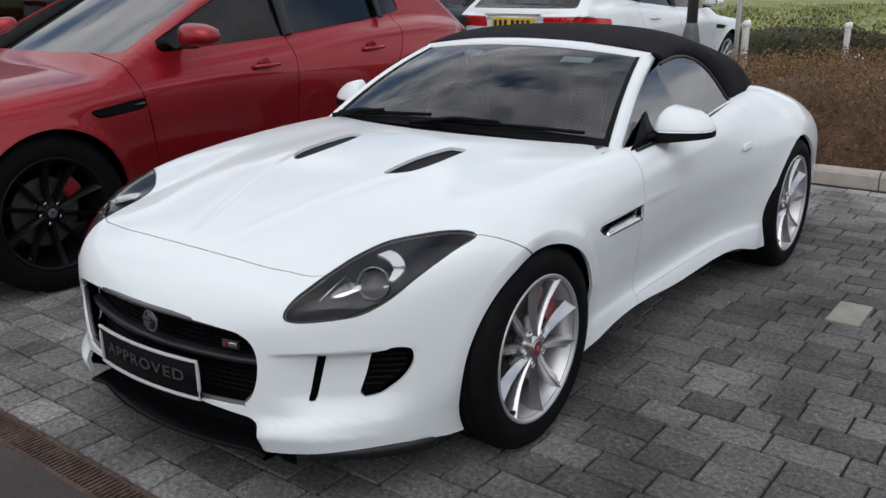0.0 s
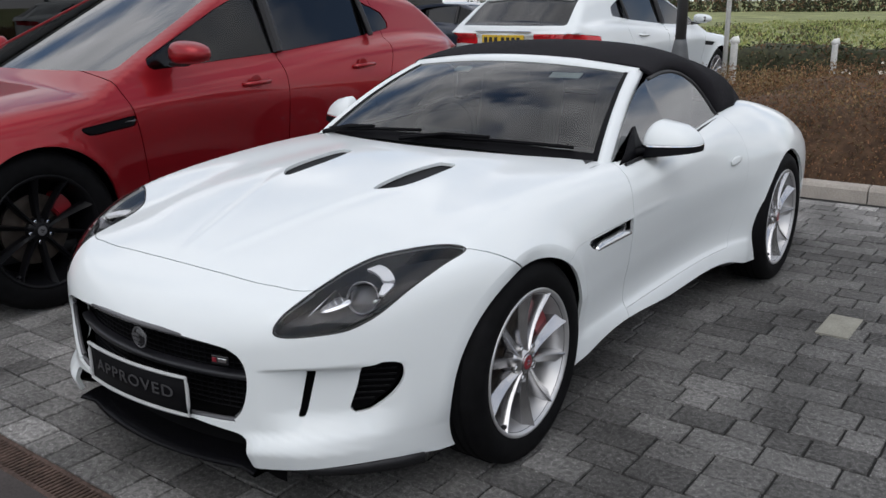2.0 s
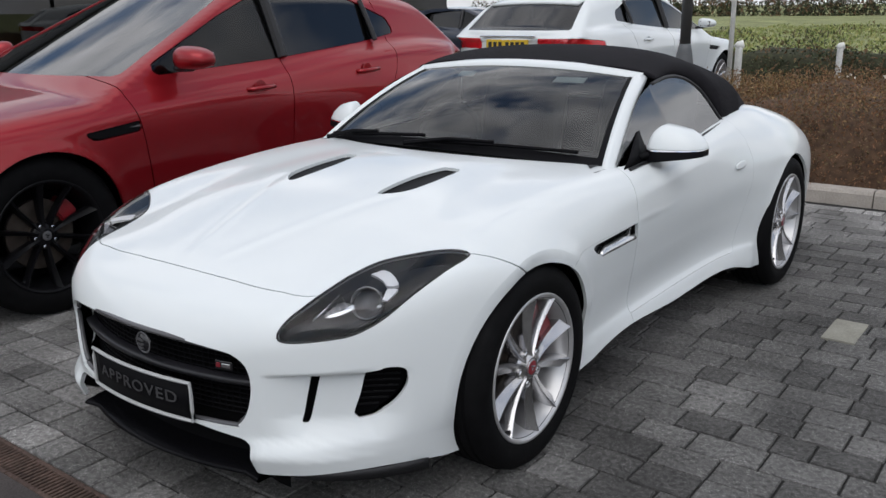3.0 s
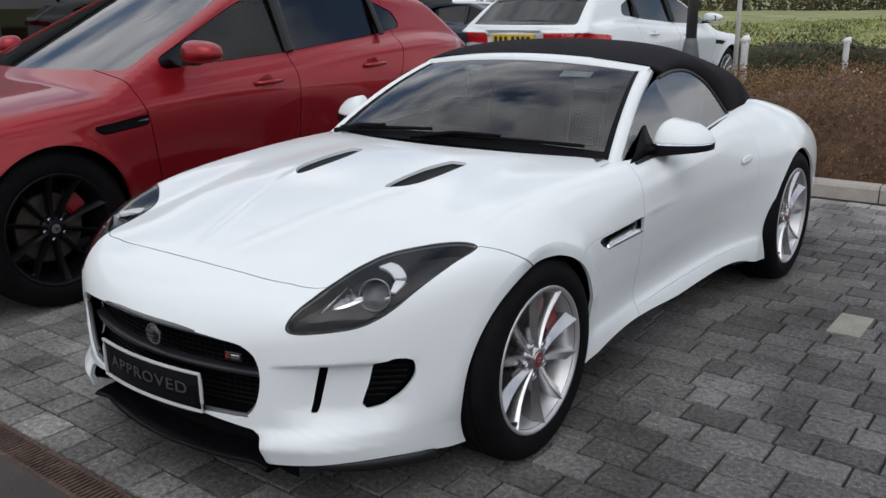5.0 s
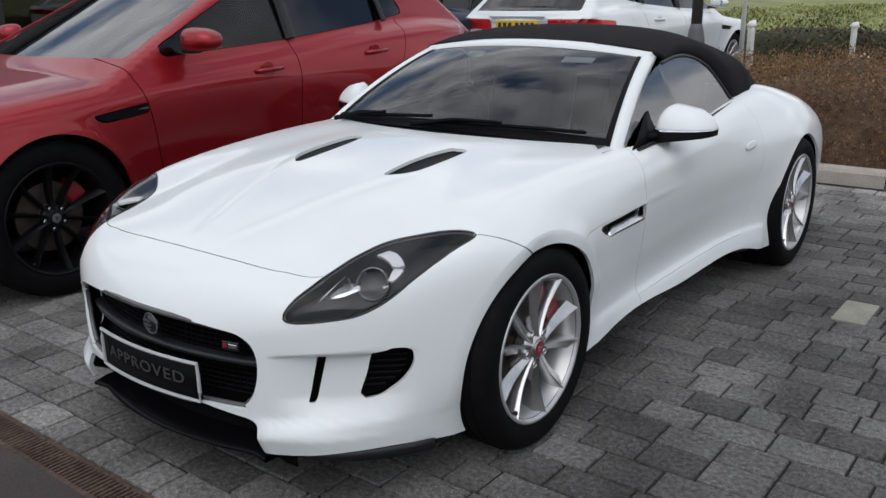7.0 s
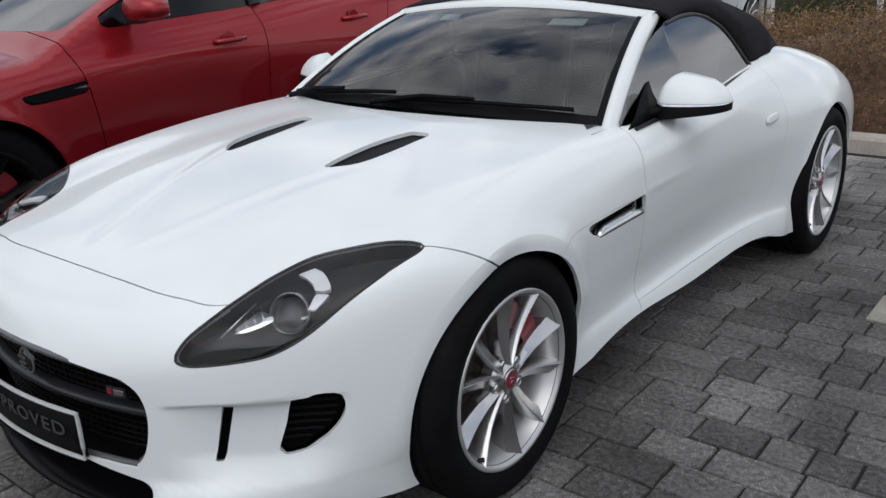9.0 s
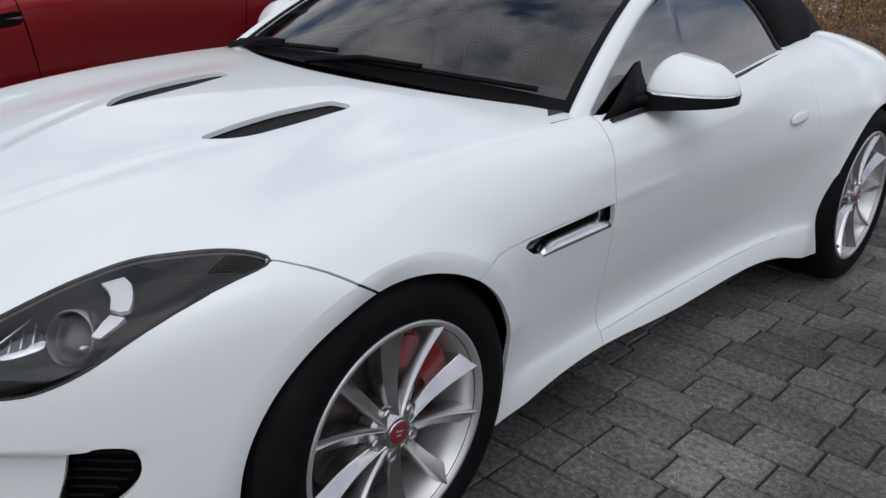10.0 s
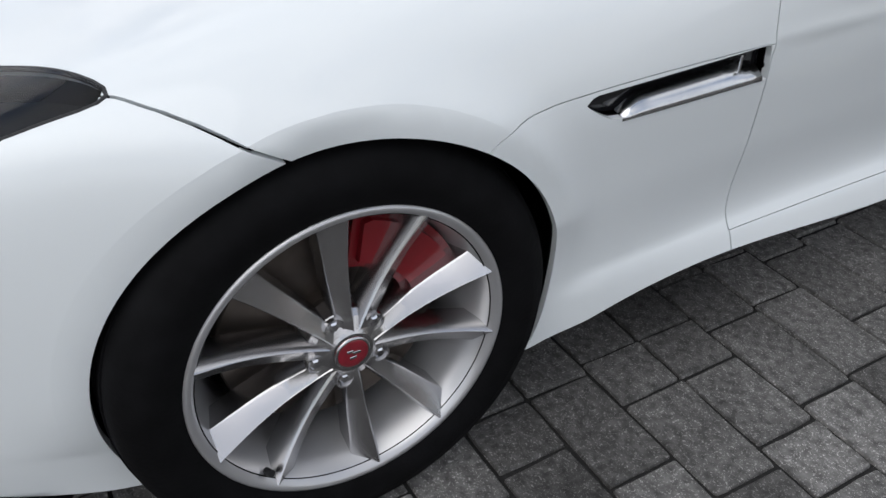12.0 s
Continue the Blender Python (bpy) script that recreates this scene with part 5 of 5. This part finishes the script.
    part("tail_trim", box(0.70, 0.03, 0.02, (0, 3.884, 1.135), 0.006), CHROME, car)
    pl = part("number_plate", box(0.53, 0.02, 0.118, (0, 3.888, 1.040), 0.004), plate, car, "yellow rear number plate with unreadable bars")
    for k, x in enumerate((-0.20, -0.135, -0.07, -0.005, 0.085, 0.15, 0.215)):
        part("plate_bar", box(0.042, 0.006, 0.07, (x, 3.899, 1.040), 0.002), PLATE_INK, pl)
    part("rear_bumper", box(1.35, 0.05, 0.16, (0, 3.80, 0.45), 0.02), BLACK_PLASTIC, car)
    gs = [[(x, -0.825 + 0.32 * (abs(x) / 0.85) ** 3 + 0.2 * max(0.5 - z, 0), z) for x in np.linspace(-0.42, 0.42, 13)] for z in np.linspace(0.28, 0.86, 9)]
    shell("front_grille", sheet(gs), GRILLE_BLACK, car, "black front grille", thick=0.01)
    ts = [[(x, 3.855 - 0.28 * (abs(x) / 0.85) ** 3.2 - 0.15 * max(0.6 - z, 0), z) for x in np.linspace(-0.36, 0.36, 11)] for z in np.linspace(0.30, 0.86, 8)]
    shell("tailgate_lower", sheet([r[::-1] for r in ts]), paint, car, thick=0.01)
    # cabin
    part("dashboard", box(1.35, 0.45, 0.25, (0, 1.05, 1.00), 0.08, segments=3), LEATHER, car, smooth=True)
    ring = [(-0.38 + 0.18 * math.cos(a), 1.38 + 0.07 * math.sin(a), 1.10 + 0.165 * math.sin(a)) for a in np.linspace(0, 2 * math.pi, 37)[:-1]]
    part("steering_wheel", tube(ring, 0.016, 8, closed=True), LEATHER, car, smooth=True)
    for sx in (-0.38, 0.38):
        for sy in (1.85, 2.75):
            seat = new("seat")
            seat.parent = car
            seat.matrix_basis = pose(sx, sy, 0.62)
            part("backrest", box(0.48, 0.16, 0.62, (0, 0.2, 0.38), 0.06, rot=Matrix.Rotation(radians(-14), 3, "X"), segments=3), LEATHER, seat, smooth=True)
            part("headrest", box(0.26, 0.10, 0.18, (0, 0.29, 0.74), 0.04, segments=3), LEATHER, seat, smooth=True)
    shell("cabin_floor", sheet([[(x, y, 0.62) for x in (-0.8, 0, 0.8)] for y in (0.7, 2, 3.6)]), LEATHER, car)
    return car


red_suv = make_suv("red_estate_car", "dark red tall estate car with black wheels, parked on block paving", pose(-2.715, -0.106, 0), RED_PAINT, GLASS, ALLOY_DARK, CALIPER_RED, PLATE_YELLOW, 0.955)
# a price card behind its windscreen
card = part("price_card", box(0.21, 0.004, 0.19, (0, 0, 0), 0.001), CARD_WHITE, None)
card.matrix_world = pose(-2.30, 1.06, 1.325, -50, 0, 0)
for k in range(3):
    part("print_bar", box(0.15 - 0.03 * k, 0.004, 0.022, (-0.01, -0.003, 0.06 - 0.05 * k), 0.0), TRIM_GREY, card)
tagged(card, "white card behind the red car's windscreen", "card")
white_suv = make_suv("white_estate_car", "white tall estate car with red tail lamps, seen from behind", pose(-3.197, 10.413, 0, 0, 0, 181.2), WHITE_PAINT, GLASS, ALLOY, CALIPER_RED, PLATE_YELLOW, 1.139)
navy_suv = make_suv("navy_estate_car", "dark navy estate car parked side-on in the far row", pose(-7.1, 13.9, 0, 0, 0, 100) @ Matrix.Diagonal((1, 1, 0.88, 1)), NAVY_PAINT, PRIVACY_GLASS, ALLOY, CALIPER_RED, PLATE_YELLOW)

# ---- ground, paving, kerb, drain ----
ASPHALT = material("asphalt", (0.052, 0.045, 0.043), 0.9, grain=0.35, grain_scale=180, stain=0.2, stain_scale=2.5, bump=0.7, bump_scale=260)
SOIL = material("soil", (0.055, 0.042, 0.032), 0.95, grain=0.5, grain_scale=40, stain=0.3, stain_scale=6, bump=1.0, bump_scale=60)
BED = material("joint_sand", (0.014, 0.0135, 0.013), 0.95, grain=0.4, grain_scale=120)
# tone runs paler towards -x, and paler again near the kerb
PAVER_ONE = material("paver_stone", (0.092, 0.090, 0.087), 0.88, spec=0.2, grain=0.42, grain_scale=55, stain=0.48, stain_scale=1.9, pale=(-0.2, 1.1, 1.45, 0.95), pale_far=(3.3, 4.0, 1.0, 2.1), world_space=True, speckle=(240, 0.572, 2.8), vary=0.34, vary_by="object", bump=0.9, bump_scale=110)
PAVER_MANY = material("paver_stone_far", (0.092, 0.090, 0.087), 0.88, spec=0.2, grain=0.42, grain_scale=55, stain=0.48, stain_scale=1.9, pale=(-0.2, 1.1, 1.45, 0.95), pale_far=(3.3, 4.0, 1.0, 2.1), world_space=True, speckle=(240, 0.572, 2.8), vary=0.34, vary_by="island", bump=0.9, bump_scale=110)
PAVER_LIGHT = material("paver_stone_light", (0.25, 0.243, 0.205), 0.85, grain=0.2, grain_scale=130, stain=0.15, stain_scale=6, bump=0.8, bump_scale=110)
KERB_STONE = material("kerb_concrete", (0.40, 0.365, 0.325), 0.9, grain=0.15, grain_scale=90, stain=0.2, stain_scale=4, vary=0.08, vary_by="object", bump=0.6, bump_scale=150)
RUST = material("rusty_iron", (0.085, 0.056, 0.045), 0.7, metal=0.3, grain=0.4, grain_scale=60, stain=0.35, stain_scale=9, bump=0.6, bump_scale=200)
GRASS = material("grass", (0.19, 0.205, 0.075), 0.9, grain=0.4, grain_scale=7, stain=0.5, stain_scale=0.35, bump=0.8, bump_scale=20)


def flat(name, x0, x1, y0, y1, z, mat, label, category, kind="structure"):
    v, f = sheet([[(x0, y, z), (x1, y, z)] for y in (y0, y1)])
    ob = shell(name, (v, f), mat, None, smooth=False)
    return tagged(ob, label, category, kind=kind)


flat("ground", -900, 900, -900, 900, -0.06, GRASS, "rough green grass field reaching the horizon", "ground")
flat("road", -30, 30, -30, -1.062, -0.004, ASPHALT, "dark grey asphalt road beside the parking bays", "road")
pavement = flat("pavement", -9.25, 9.25, -0.942, 4.602, -0.009, BED, "dark grey block paving of the parking bays", "paving")
flat("car_park", -30, 12, 8.0, 13.4, -0.012, ASPHALT, "asphalt of the car park behind the bed", "road")
flat("planting_bed", -9, 12, 4.70, 8.0, 0.06, SOIL, "bare brown soil under low shrubs", "soil")

COURSE, FIRST = 0.147, 0.381
rng = random.Random(7)
paver_meshes = {}


def paver_mesh(length, kind):
    """A tumbled block with uneven, worn edges; four kinds of each length."""
    if (length, kind) not in paver_meshes:
        rk = random.Random(int(length * 1000) * 10 + kind)
        bm = bmesh.new()
        a, b = (length - 0.0056) / 2, (COURSE - 0.0056) / 2
        pts = []
        for (x0, y0), (x1, y1) in (((-a, -b), (a, -b)), ((a, -b), (a, b)), ((a, b), (-a, b)), ((-a, b), (-a, -b))):
            for t in (0.02, 0.36, 0.66, 0.98):
                x, y = x0 + (x1 - x0) * t, y0 + (y1 - y0) * t
                w = rk.uniform(0.0, 0.0025)
                pts.append((x * (1 - w / a), y * (1 - w / b)))
        low = [bm.verts.new((x, y, -0.03)) for x, y in pts]
        mid = [bm.verts.new((x, y, -0.005 - rk.uniform(0, 0.003))) for x, y in pts]
        top = []
        for x, y in pts:
            w = rk.uniform(0.0012, 0.0034)
            top.append(bm.verts.new((x - math.copysign(min(w, abs(x)), x), y - math.copysign(min(w, abs(y)), y), rk.uniform(-0.0010, 0.0))))
        n = len(pts)
        for p, q in ((low, mid), (mid, top)):
            for i in range(n):
                j = (i + 1) % n
                bm.faces.new((p[i], p[j], q[j], q[i]))
        bm.faces.new(top)
        me = bpy.data.meshes.new("paver")
        bm.to_mesh(me)
        bm.free()
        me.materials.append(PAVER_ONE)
        paver_meshes[length, kind] = me
    return paver_meshes[length, kind]


near, far = [], []
row0 = int(math.floor((-0.942 - 0.01 - FIRST) / COURSE)) + 1
for r in range(row0, 60):
    y = FIRST + r * COURSE + COURSE / 2
    if y + COURSE / 2 > 4.605:
        break
    x = -9.0 - rng.random() * 0.2
    while x < 9.0:
        length = rng.choice((0.160, 0.200, 0.200, 0.245, 0.245, 0.130))
        item = (x + length / 2, y, length, rng.uniform(-0.0015, 0.0015), rng.gauss(0, 0.25), rng.gauss(0, 0.5), rng.gauss(0, 0.5))
        near_one = 0.85 < item[0] < 2.25 and -0.1 < y < 2.6
        (near if near_one and len(near) < 300 else far).append(item)
        x += length
v, f = [], []
for x, y, length, dz, rz, rx, ry in far:
    me = paver_mesh(length, int(x * 97) % 4)
    m = pose(x, y, dz, rx, ry, rz)
    o = len(v)
    v += [m @ q.co for q in me.vertices]
    f += [tuple(o + i for i in p.vertices) for p in me.polygons]

# drain channel with cast gratings
for k in range(-7, 7):
    x0 = k * 0.5
    gr = thing("drain_grating", "rust-brown cast-iron drain grating between paving and asphalt", "drain grating", pose(x0 + 0.25, -1.002, 0), group="gratings of the drain")
    for yy in (-0.052, 0.052):
        part("frame_bar", box(0.496, 0.016, 0.03, (0, yy, -0.016), 0.003), RUST, gr)
    for i in range(25):
        ob = part("slat", box(0.011, 0.094, 0.022, (-0.24 + 0.02 * i, 0, -0.014), 0.002, segments=1), RUST, gr)
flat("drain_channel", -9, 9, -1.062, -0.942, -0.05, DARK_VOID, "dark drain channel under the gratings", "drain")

# kerb stones
KH = 0.115
for k in range(16):
    x0 = -5.6 + 0.915 * k + 0.17
    bm = bmesh.new()
    prof = [(4.600, -0.05), (4.600, KH - 0.03), (4.612, KH - 0.006), (4.622, KH), (4.725, KH), (4.725, -0.05)]
    a = [bm.verts.new((x0 + 0.003, y, z)) for y, z in prof]
    b = [bm.verts.new((x0 + 0.909, y, z)) for y, z in prof]
    for i in range(len(prof)):
        j = (i + 1) % len(prof)
        bm.faces.new((a[i], b[i], b[j], a[j]))
    bm.faces.new(a)
    bm.faces.new(b[::-1])
    bmesh.ops.recalc_face_normals(bm, faces=bm.faces)
    me = bpy.data.meshes.new("kerb_stone")
    bm.to_mesh(me)
    bm.free()
    ob = link("kerb_stone", me, KERB_STONE, None, smooth=False)
    tagged(ob, "pale concrete kerb stone along the planting bed", "kerb", "kerb stones", "structure")


# ---- planting ----
def leaf_cloud(name, spots, leaf, mats_, label, category, seed, upright=0.3):
    """Many small bent leaves scattered round given spots: (x, y, z, radius, height, count)."""
    rg = np.random.default_rng(seed)
    vs = []
    for x, y, z, r, h, n in spots:
        u = rg.normal(size=(n, 3))
        u /= np.linalg.norm(u, axis=1)[:, None]
        u[:, 2] = np.abs(u[:, 2])
        k = rg.uniform(0.55, 1.05, n) ** 0.6
        vs.append(np.stack([x + u[:, 0] * r * k, y + u[:, 1] * r * k, z + u[:, 2] * h * k], 1))
    c = np.concatenate(vs)
    n = len(c)
    a = rg.normal(size=(n, 3))
    a[:, 2] += upright
    a /= np.linalg.norm(a, axis=1)[:, None]
    b = np.cross(a, rg.normal(size=(n, 3)))
    b /= np.linalg.norm(b, axis=1)[:, None]
    s = (leaf * rg.uniform(0.6, 1.4, n))[:, None]
    nrm = np.cross(a, b)
    p = np.stack([c - a * s, c + b * s * 0.42 + nrm * s * 0.15, c + a * s, c - b * s * 0.42 + nrm * s * 0.15], 1).reshape(-1, 3)
    f = [(4 * i, 4 * i + 1, 4 * i + 2, 4 * i + 3) for i in range(n)]
    ob = shell(name, (p, f), None, None, smooth=False)
    for m in mats_:
        ob.data.materials.append(m)
    pick = rg.integers(0, len(mats_), n)
    ob.data.polygons.foreach_set("material_index", pick.astype(np.int32))
    return tagged(ob, label, category, kind="stuff")


LEAF_RUST = material("leaf_rust", (0.19, 0.092, 0.042), 0.7, vary=0.28, vary_by="island")
LEAF_BROWN = material("leaf_brown", (0.145, 0.08, 0.040), 0.75, vary=0.28, vary_by="island")
LEAF_OLIVE = material("leaf_olive", (0.12, 0.09, 0.04), 0.7, vary=0.4, vary_by="island")
LEAF_TAN = material("leaf_tan", (0.26, 0.165, 0.07), 0.7, vary=0.3, vary_by="island")
LEAF_GREEN = material("leaf_green", (0.045, 0.060, 0.022), 0.7, vary=0.5, vary_by="island")
LEAF_DARK = material("leaf_dark", (0.030, 0.036, 0.016), 0.75, vary=0.5, vary_by="island")
TWIG = material("twig", (0.13, 0.085, 0.05), 0.85, vary=0.3, vary_by="island")
BLOSSOM = material("blossom", (0.70, 0.66, 0.58), 0.7)


def mound(name, x0, x1, y0, y1, z0, height, mat, label, category, seed):
    """A solid dark core added to block gaps in a hedge, with an uneven outline."""
    rows = []
    for j in range(13):
        w = j / 12
        r = []
        for i in range(60):
            x = x0 + (x1 - x0) * i / 59
            y = y0 + (y1 - y0) * w
            e = min(w, 1 - w) * 12
            z = z0 + height * (1 if x0 < -4 else 0.60 + 0.40 * min(max((x + 1.3) / 1.6, 0), 1)) * min(1, e * 0.75) * (0.82 + 0.3 * noise.noise(Vector((x * 1.7 + seed, y * 1.7, 0.3))))
            r.append((x, y + 0.08 * noise.noise(Vector((x * 2.1, y * 3 + seed, 1.0))), z if 0 < j < 12 else z0 - 0.05))
        rows.append(r)
    ob = shell(name, sheet(rows), mat, None)
    return tagged(ob, label, category, kind="stuff")


# core colour holds the shade between the leaves
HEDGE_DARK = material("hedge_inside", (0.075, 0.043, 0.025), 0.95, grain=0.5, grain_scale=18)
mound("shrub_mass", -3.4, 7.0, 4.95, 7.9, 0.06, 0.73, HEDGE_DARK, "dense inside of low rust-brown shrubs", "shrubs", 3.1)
rg = random.Random(11)
spots = []
for i in range(700):
    x, y = rg.uniform(-3.3, 4.2), rg.uniform(4.95, 7.9)
    tall = 0.62 + 0.38 * min(max((x + 1.3) / 1.6, 0), 1)
    spots.append((x, y, 0.10, rg.uniform(0.22, 0.38), rg.uniform(0.57, 0.86) * tall, 340))
leaf_cloud("brown_shrubs", spots, 0.0135, (LEAF_RUST, LEAF_BROWN, LEAF_RUST, LEAF_OLIVE, TWIG), "rust-brown low shrubs with sparse pale flowers behind the kerb", "shrubs", 5)
spots = [(rg.uniform(-3.2, 4.2), rg.uniform(5.2, 7.9), rg.uniform(0.50, 0.66), rg.uniform(0.12, 0.3), rg.uniform(0.1, 0.22), 90) for i in range(420)]
leaf_cloud("shrub_tips", spots, 0.013, (LEAF_TAN, LEAF_RUST, LEAF_TAN, LEAF_OLIVE), "tan and olive leaf tips over the brown shrubs", "shrubs", 15, upright=1.0)
spots = [(rg.uniform(0.0, 3.5), rg.uniform(5.4, 7.8), rg.uniform(0.80, 0.90), 0.04, 0.03, 7) for i in range(26)]
leaf_cloud("pale_flowers", spots, 0.016, (BLOSSOM,), "small scattered off-white flowers on the shrubs", "flowers", 6)
HEDGE_GREEN = material("hedge_green_inside", (0.034, 0.036, 0.018), 0.95, grain=0.5, grain_scale=18)
mound("hedge_core", -4.5, 30.0, 13.4, 14.6, -0.05, 0.78, HEDGE_GREEN, "dense inside of a clipped green hedge", "hedge", 8.0)
spots = []
for i in range(900):
    spots.append((rg.uniform(-4.5, 12.0), rg.uniform(13.35, 14.5), 0.0, rg.uniform(0.2, 0.35), rg.uniform(0.58, 0.82), 60))
leaf_cloud("green_hedge", spots, 0.035, (LEAF_GREEN, LEAF_DARK, LEAF_GREEN, LEAF_OLIVE, LEAF_BROWN), "dark green clipped hedge along the field", "hedge", 9)
GRASS_PALE = material("grass_pale", (0.33, 0.32, 0.13), 0.85, vary=0.4, vary_by="island")
GRASS_GREEN = material("grass_green", (0.21, 0.25, 0.08), 0.85, vary=0.4, vary_by="island")
spots = [(rg.uniform(-16, 26), 14.6 + 46 * rg.random() ** 1.5, -0.1, rg.uniform(0.4, 0.9), rg.uniform(0.12, 0.30), 30) for i in range(1500)]
leaf_cloud("tall_grass", spots, 0.07, (GRASS_PALE, GRASS_GREEN, GRASS_GREEN), "tall uncut meadow grass in tufts", "grass", 12, upright=2.5)

spots = [(-75 + 0.9 * i + rg.uniform(-0.5, 0.5), 108 + rg.uniform(0, 8), -0.3, rg.uniform(1.0, 1.9), rg.uniform(1.8, 3.4), 260) for i in range(170)]
leaf_cloud("far_trees", spots, 0.20, (LEAF_DARK, LEAF_GREEN, LEAF_DARK, LEAF_BROWN), "dark belt of trees at the far edge of the field", "trees", 21)
spots = [(rg.uniform(-14, 24), 17 + 34 * rg.random(), -0.05, rg.uniform(0.5, 1.1), rg.uniform(0.25, 0.60), 60) for i in range(150)]
leaf_cloud("weed_clumps", spots, 0.075, (LEAF_GREEN, GRASS_GREEN, LEAF_OLIVE), "darker green weeds in clumps across the meadow", "weeds", 22, upright=1.5)

# ---- posts ----
POST_WHITE = material("post_white", (0.70, 0.70, 0.67), 0.6, grain=0.1, stain=0.12, stain_scale=9)
POST_GREY = material("post_grey", (0.10, 0.105, 0.11), 0.5, metal=0.3, stain=0.15, stain_scale=6)


def bollard(x, y, h):
    b = thing("bollard", "short white marker post with an angled top", "bollard", pose(x, y, 0), group="white marker posts")
    part("shaft", tube([(0, 0, -0.05), (0, 0, h - 0.07), (0.0, 0, h - 0.03)], [0.045, 0.045, 0.047], 16), POST_WHITE, b, smooth=True)
    part("head", tube([(-0.03, -0.02, h - 0.05), (0.0, 0, h - 0.015), (0.05, 0.02, h)], [0.047, 0.054, 0.05], 14), POST_WHITE, b, smooth=True)


bollard(-1.085, 12.2, 0.82)
bollard(-1.56, 9.0, 0.96)
pole = thing("slim_pole", "tall slim pale grey pole behind the shrubs", "pole", pose(-1.53, 8.6, 0))
part("pole_shaft", tube([(0, 0, -0.05), (0, 0, 2.5), (0, 0, 6.0)], [0.030, 0.028, 0.024], 14), POST_WHITE, pole, smooth=True)
part("base_plate", box(0.16, 0.16, 0.02, (0, 0, 0.02), 0.004), POST_WHITE, pole)
lamp_post = thing("lamp_post", "dark grey lamp post with a flared base", "lamp post", pose(-1.48, 7.0, 0))
part("post_base", tube([(0, 0, 0.0), (0, 0, 0.80), (0, 0, 0.98), (0, 0, 1.04)], [0.105, 0.105, 0.075, 0.060], 20), POST_GREY, lamp_post, smooth=True)
part("post_shaft", tube([(0, 0, 1.04), (0, 0, 3.0), (0, 0, 5.5)], [0.058, 0.050, 0.040], 18), POST_GREY, lamp_post, smooth=True)
part("lamp_head", box(0.5, 0.2, 0.08, (0.22, 0, 5.5), 0.03), POST_GREY, lamp_post)

# ---- showroom behind the red car ----
WALL_DARK = material("dark_cladding", (0.05, 0.052, 0.055), 0.5, stain=0.15, stain_scale=1.5)
house = thing("showroom", "low dark-clad showroom with tall glazed bays", "building", pose(-13.0, 2.0, 0, 0, 0, -12))
part("wall", box(0.3, 26, 4.6, (-0.3, 0, 2.25), 0.02), WALL_DARK, house)
part("roof", box(8, 26.6, 0.3, (-3.8, 0, 4.65), 0.03), WALL_DARK, house)
for k in range(13):
    y = -12 + 2 * k
    w = part("window", box(0.06, 1.88, 3.3, (-0.13, y, 1.9), 0.0), PRIVACY_GLASS, house)
    part("mullion", box(0.10, 0.09, 3.6, (-0.08, y - 1.0, 1.9), 0.01), BLACK_PLASTIC, house)

# ---- single pavers, last ----
slab_bm = box(0.143, 0.288, 0.03, (1.412, 1.851, -0.0105), 0.004)
part("paving_slab", slab_bm, PAVER_LIGHT, pavement, "pale smooth double paving block")
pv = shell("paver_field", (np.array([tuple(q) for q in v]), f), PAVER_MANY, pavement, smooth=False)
tagged(pv, "grey textured paving blocks in staggered courses", kind="stuff")
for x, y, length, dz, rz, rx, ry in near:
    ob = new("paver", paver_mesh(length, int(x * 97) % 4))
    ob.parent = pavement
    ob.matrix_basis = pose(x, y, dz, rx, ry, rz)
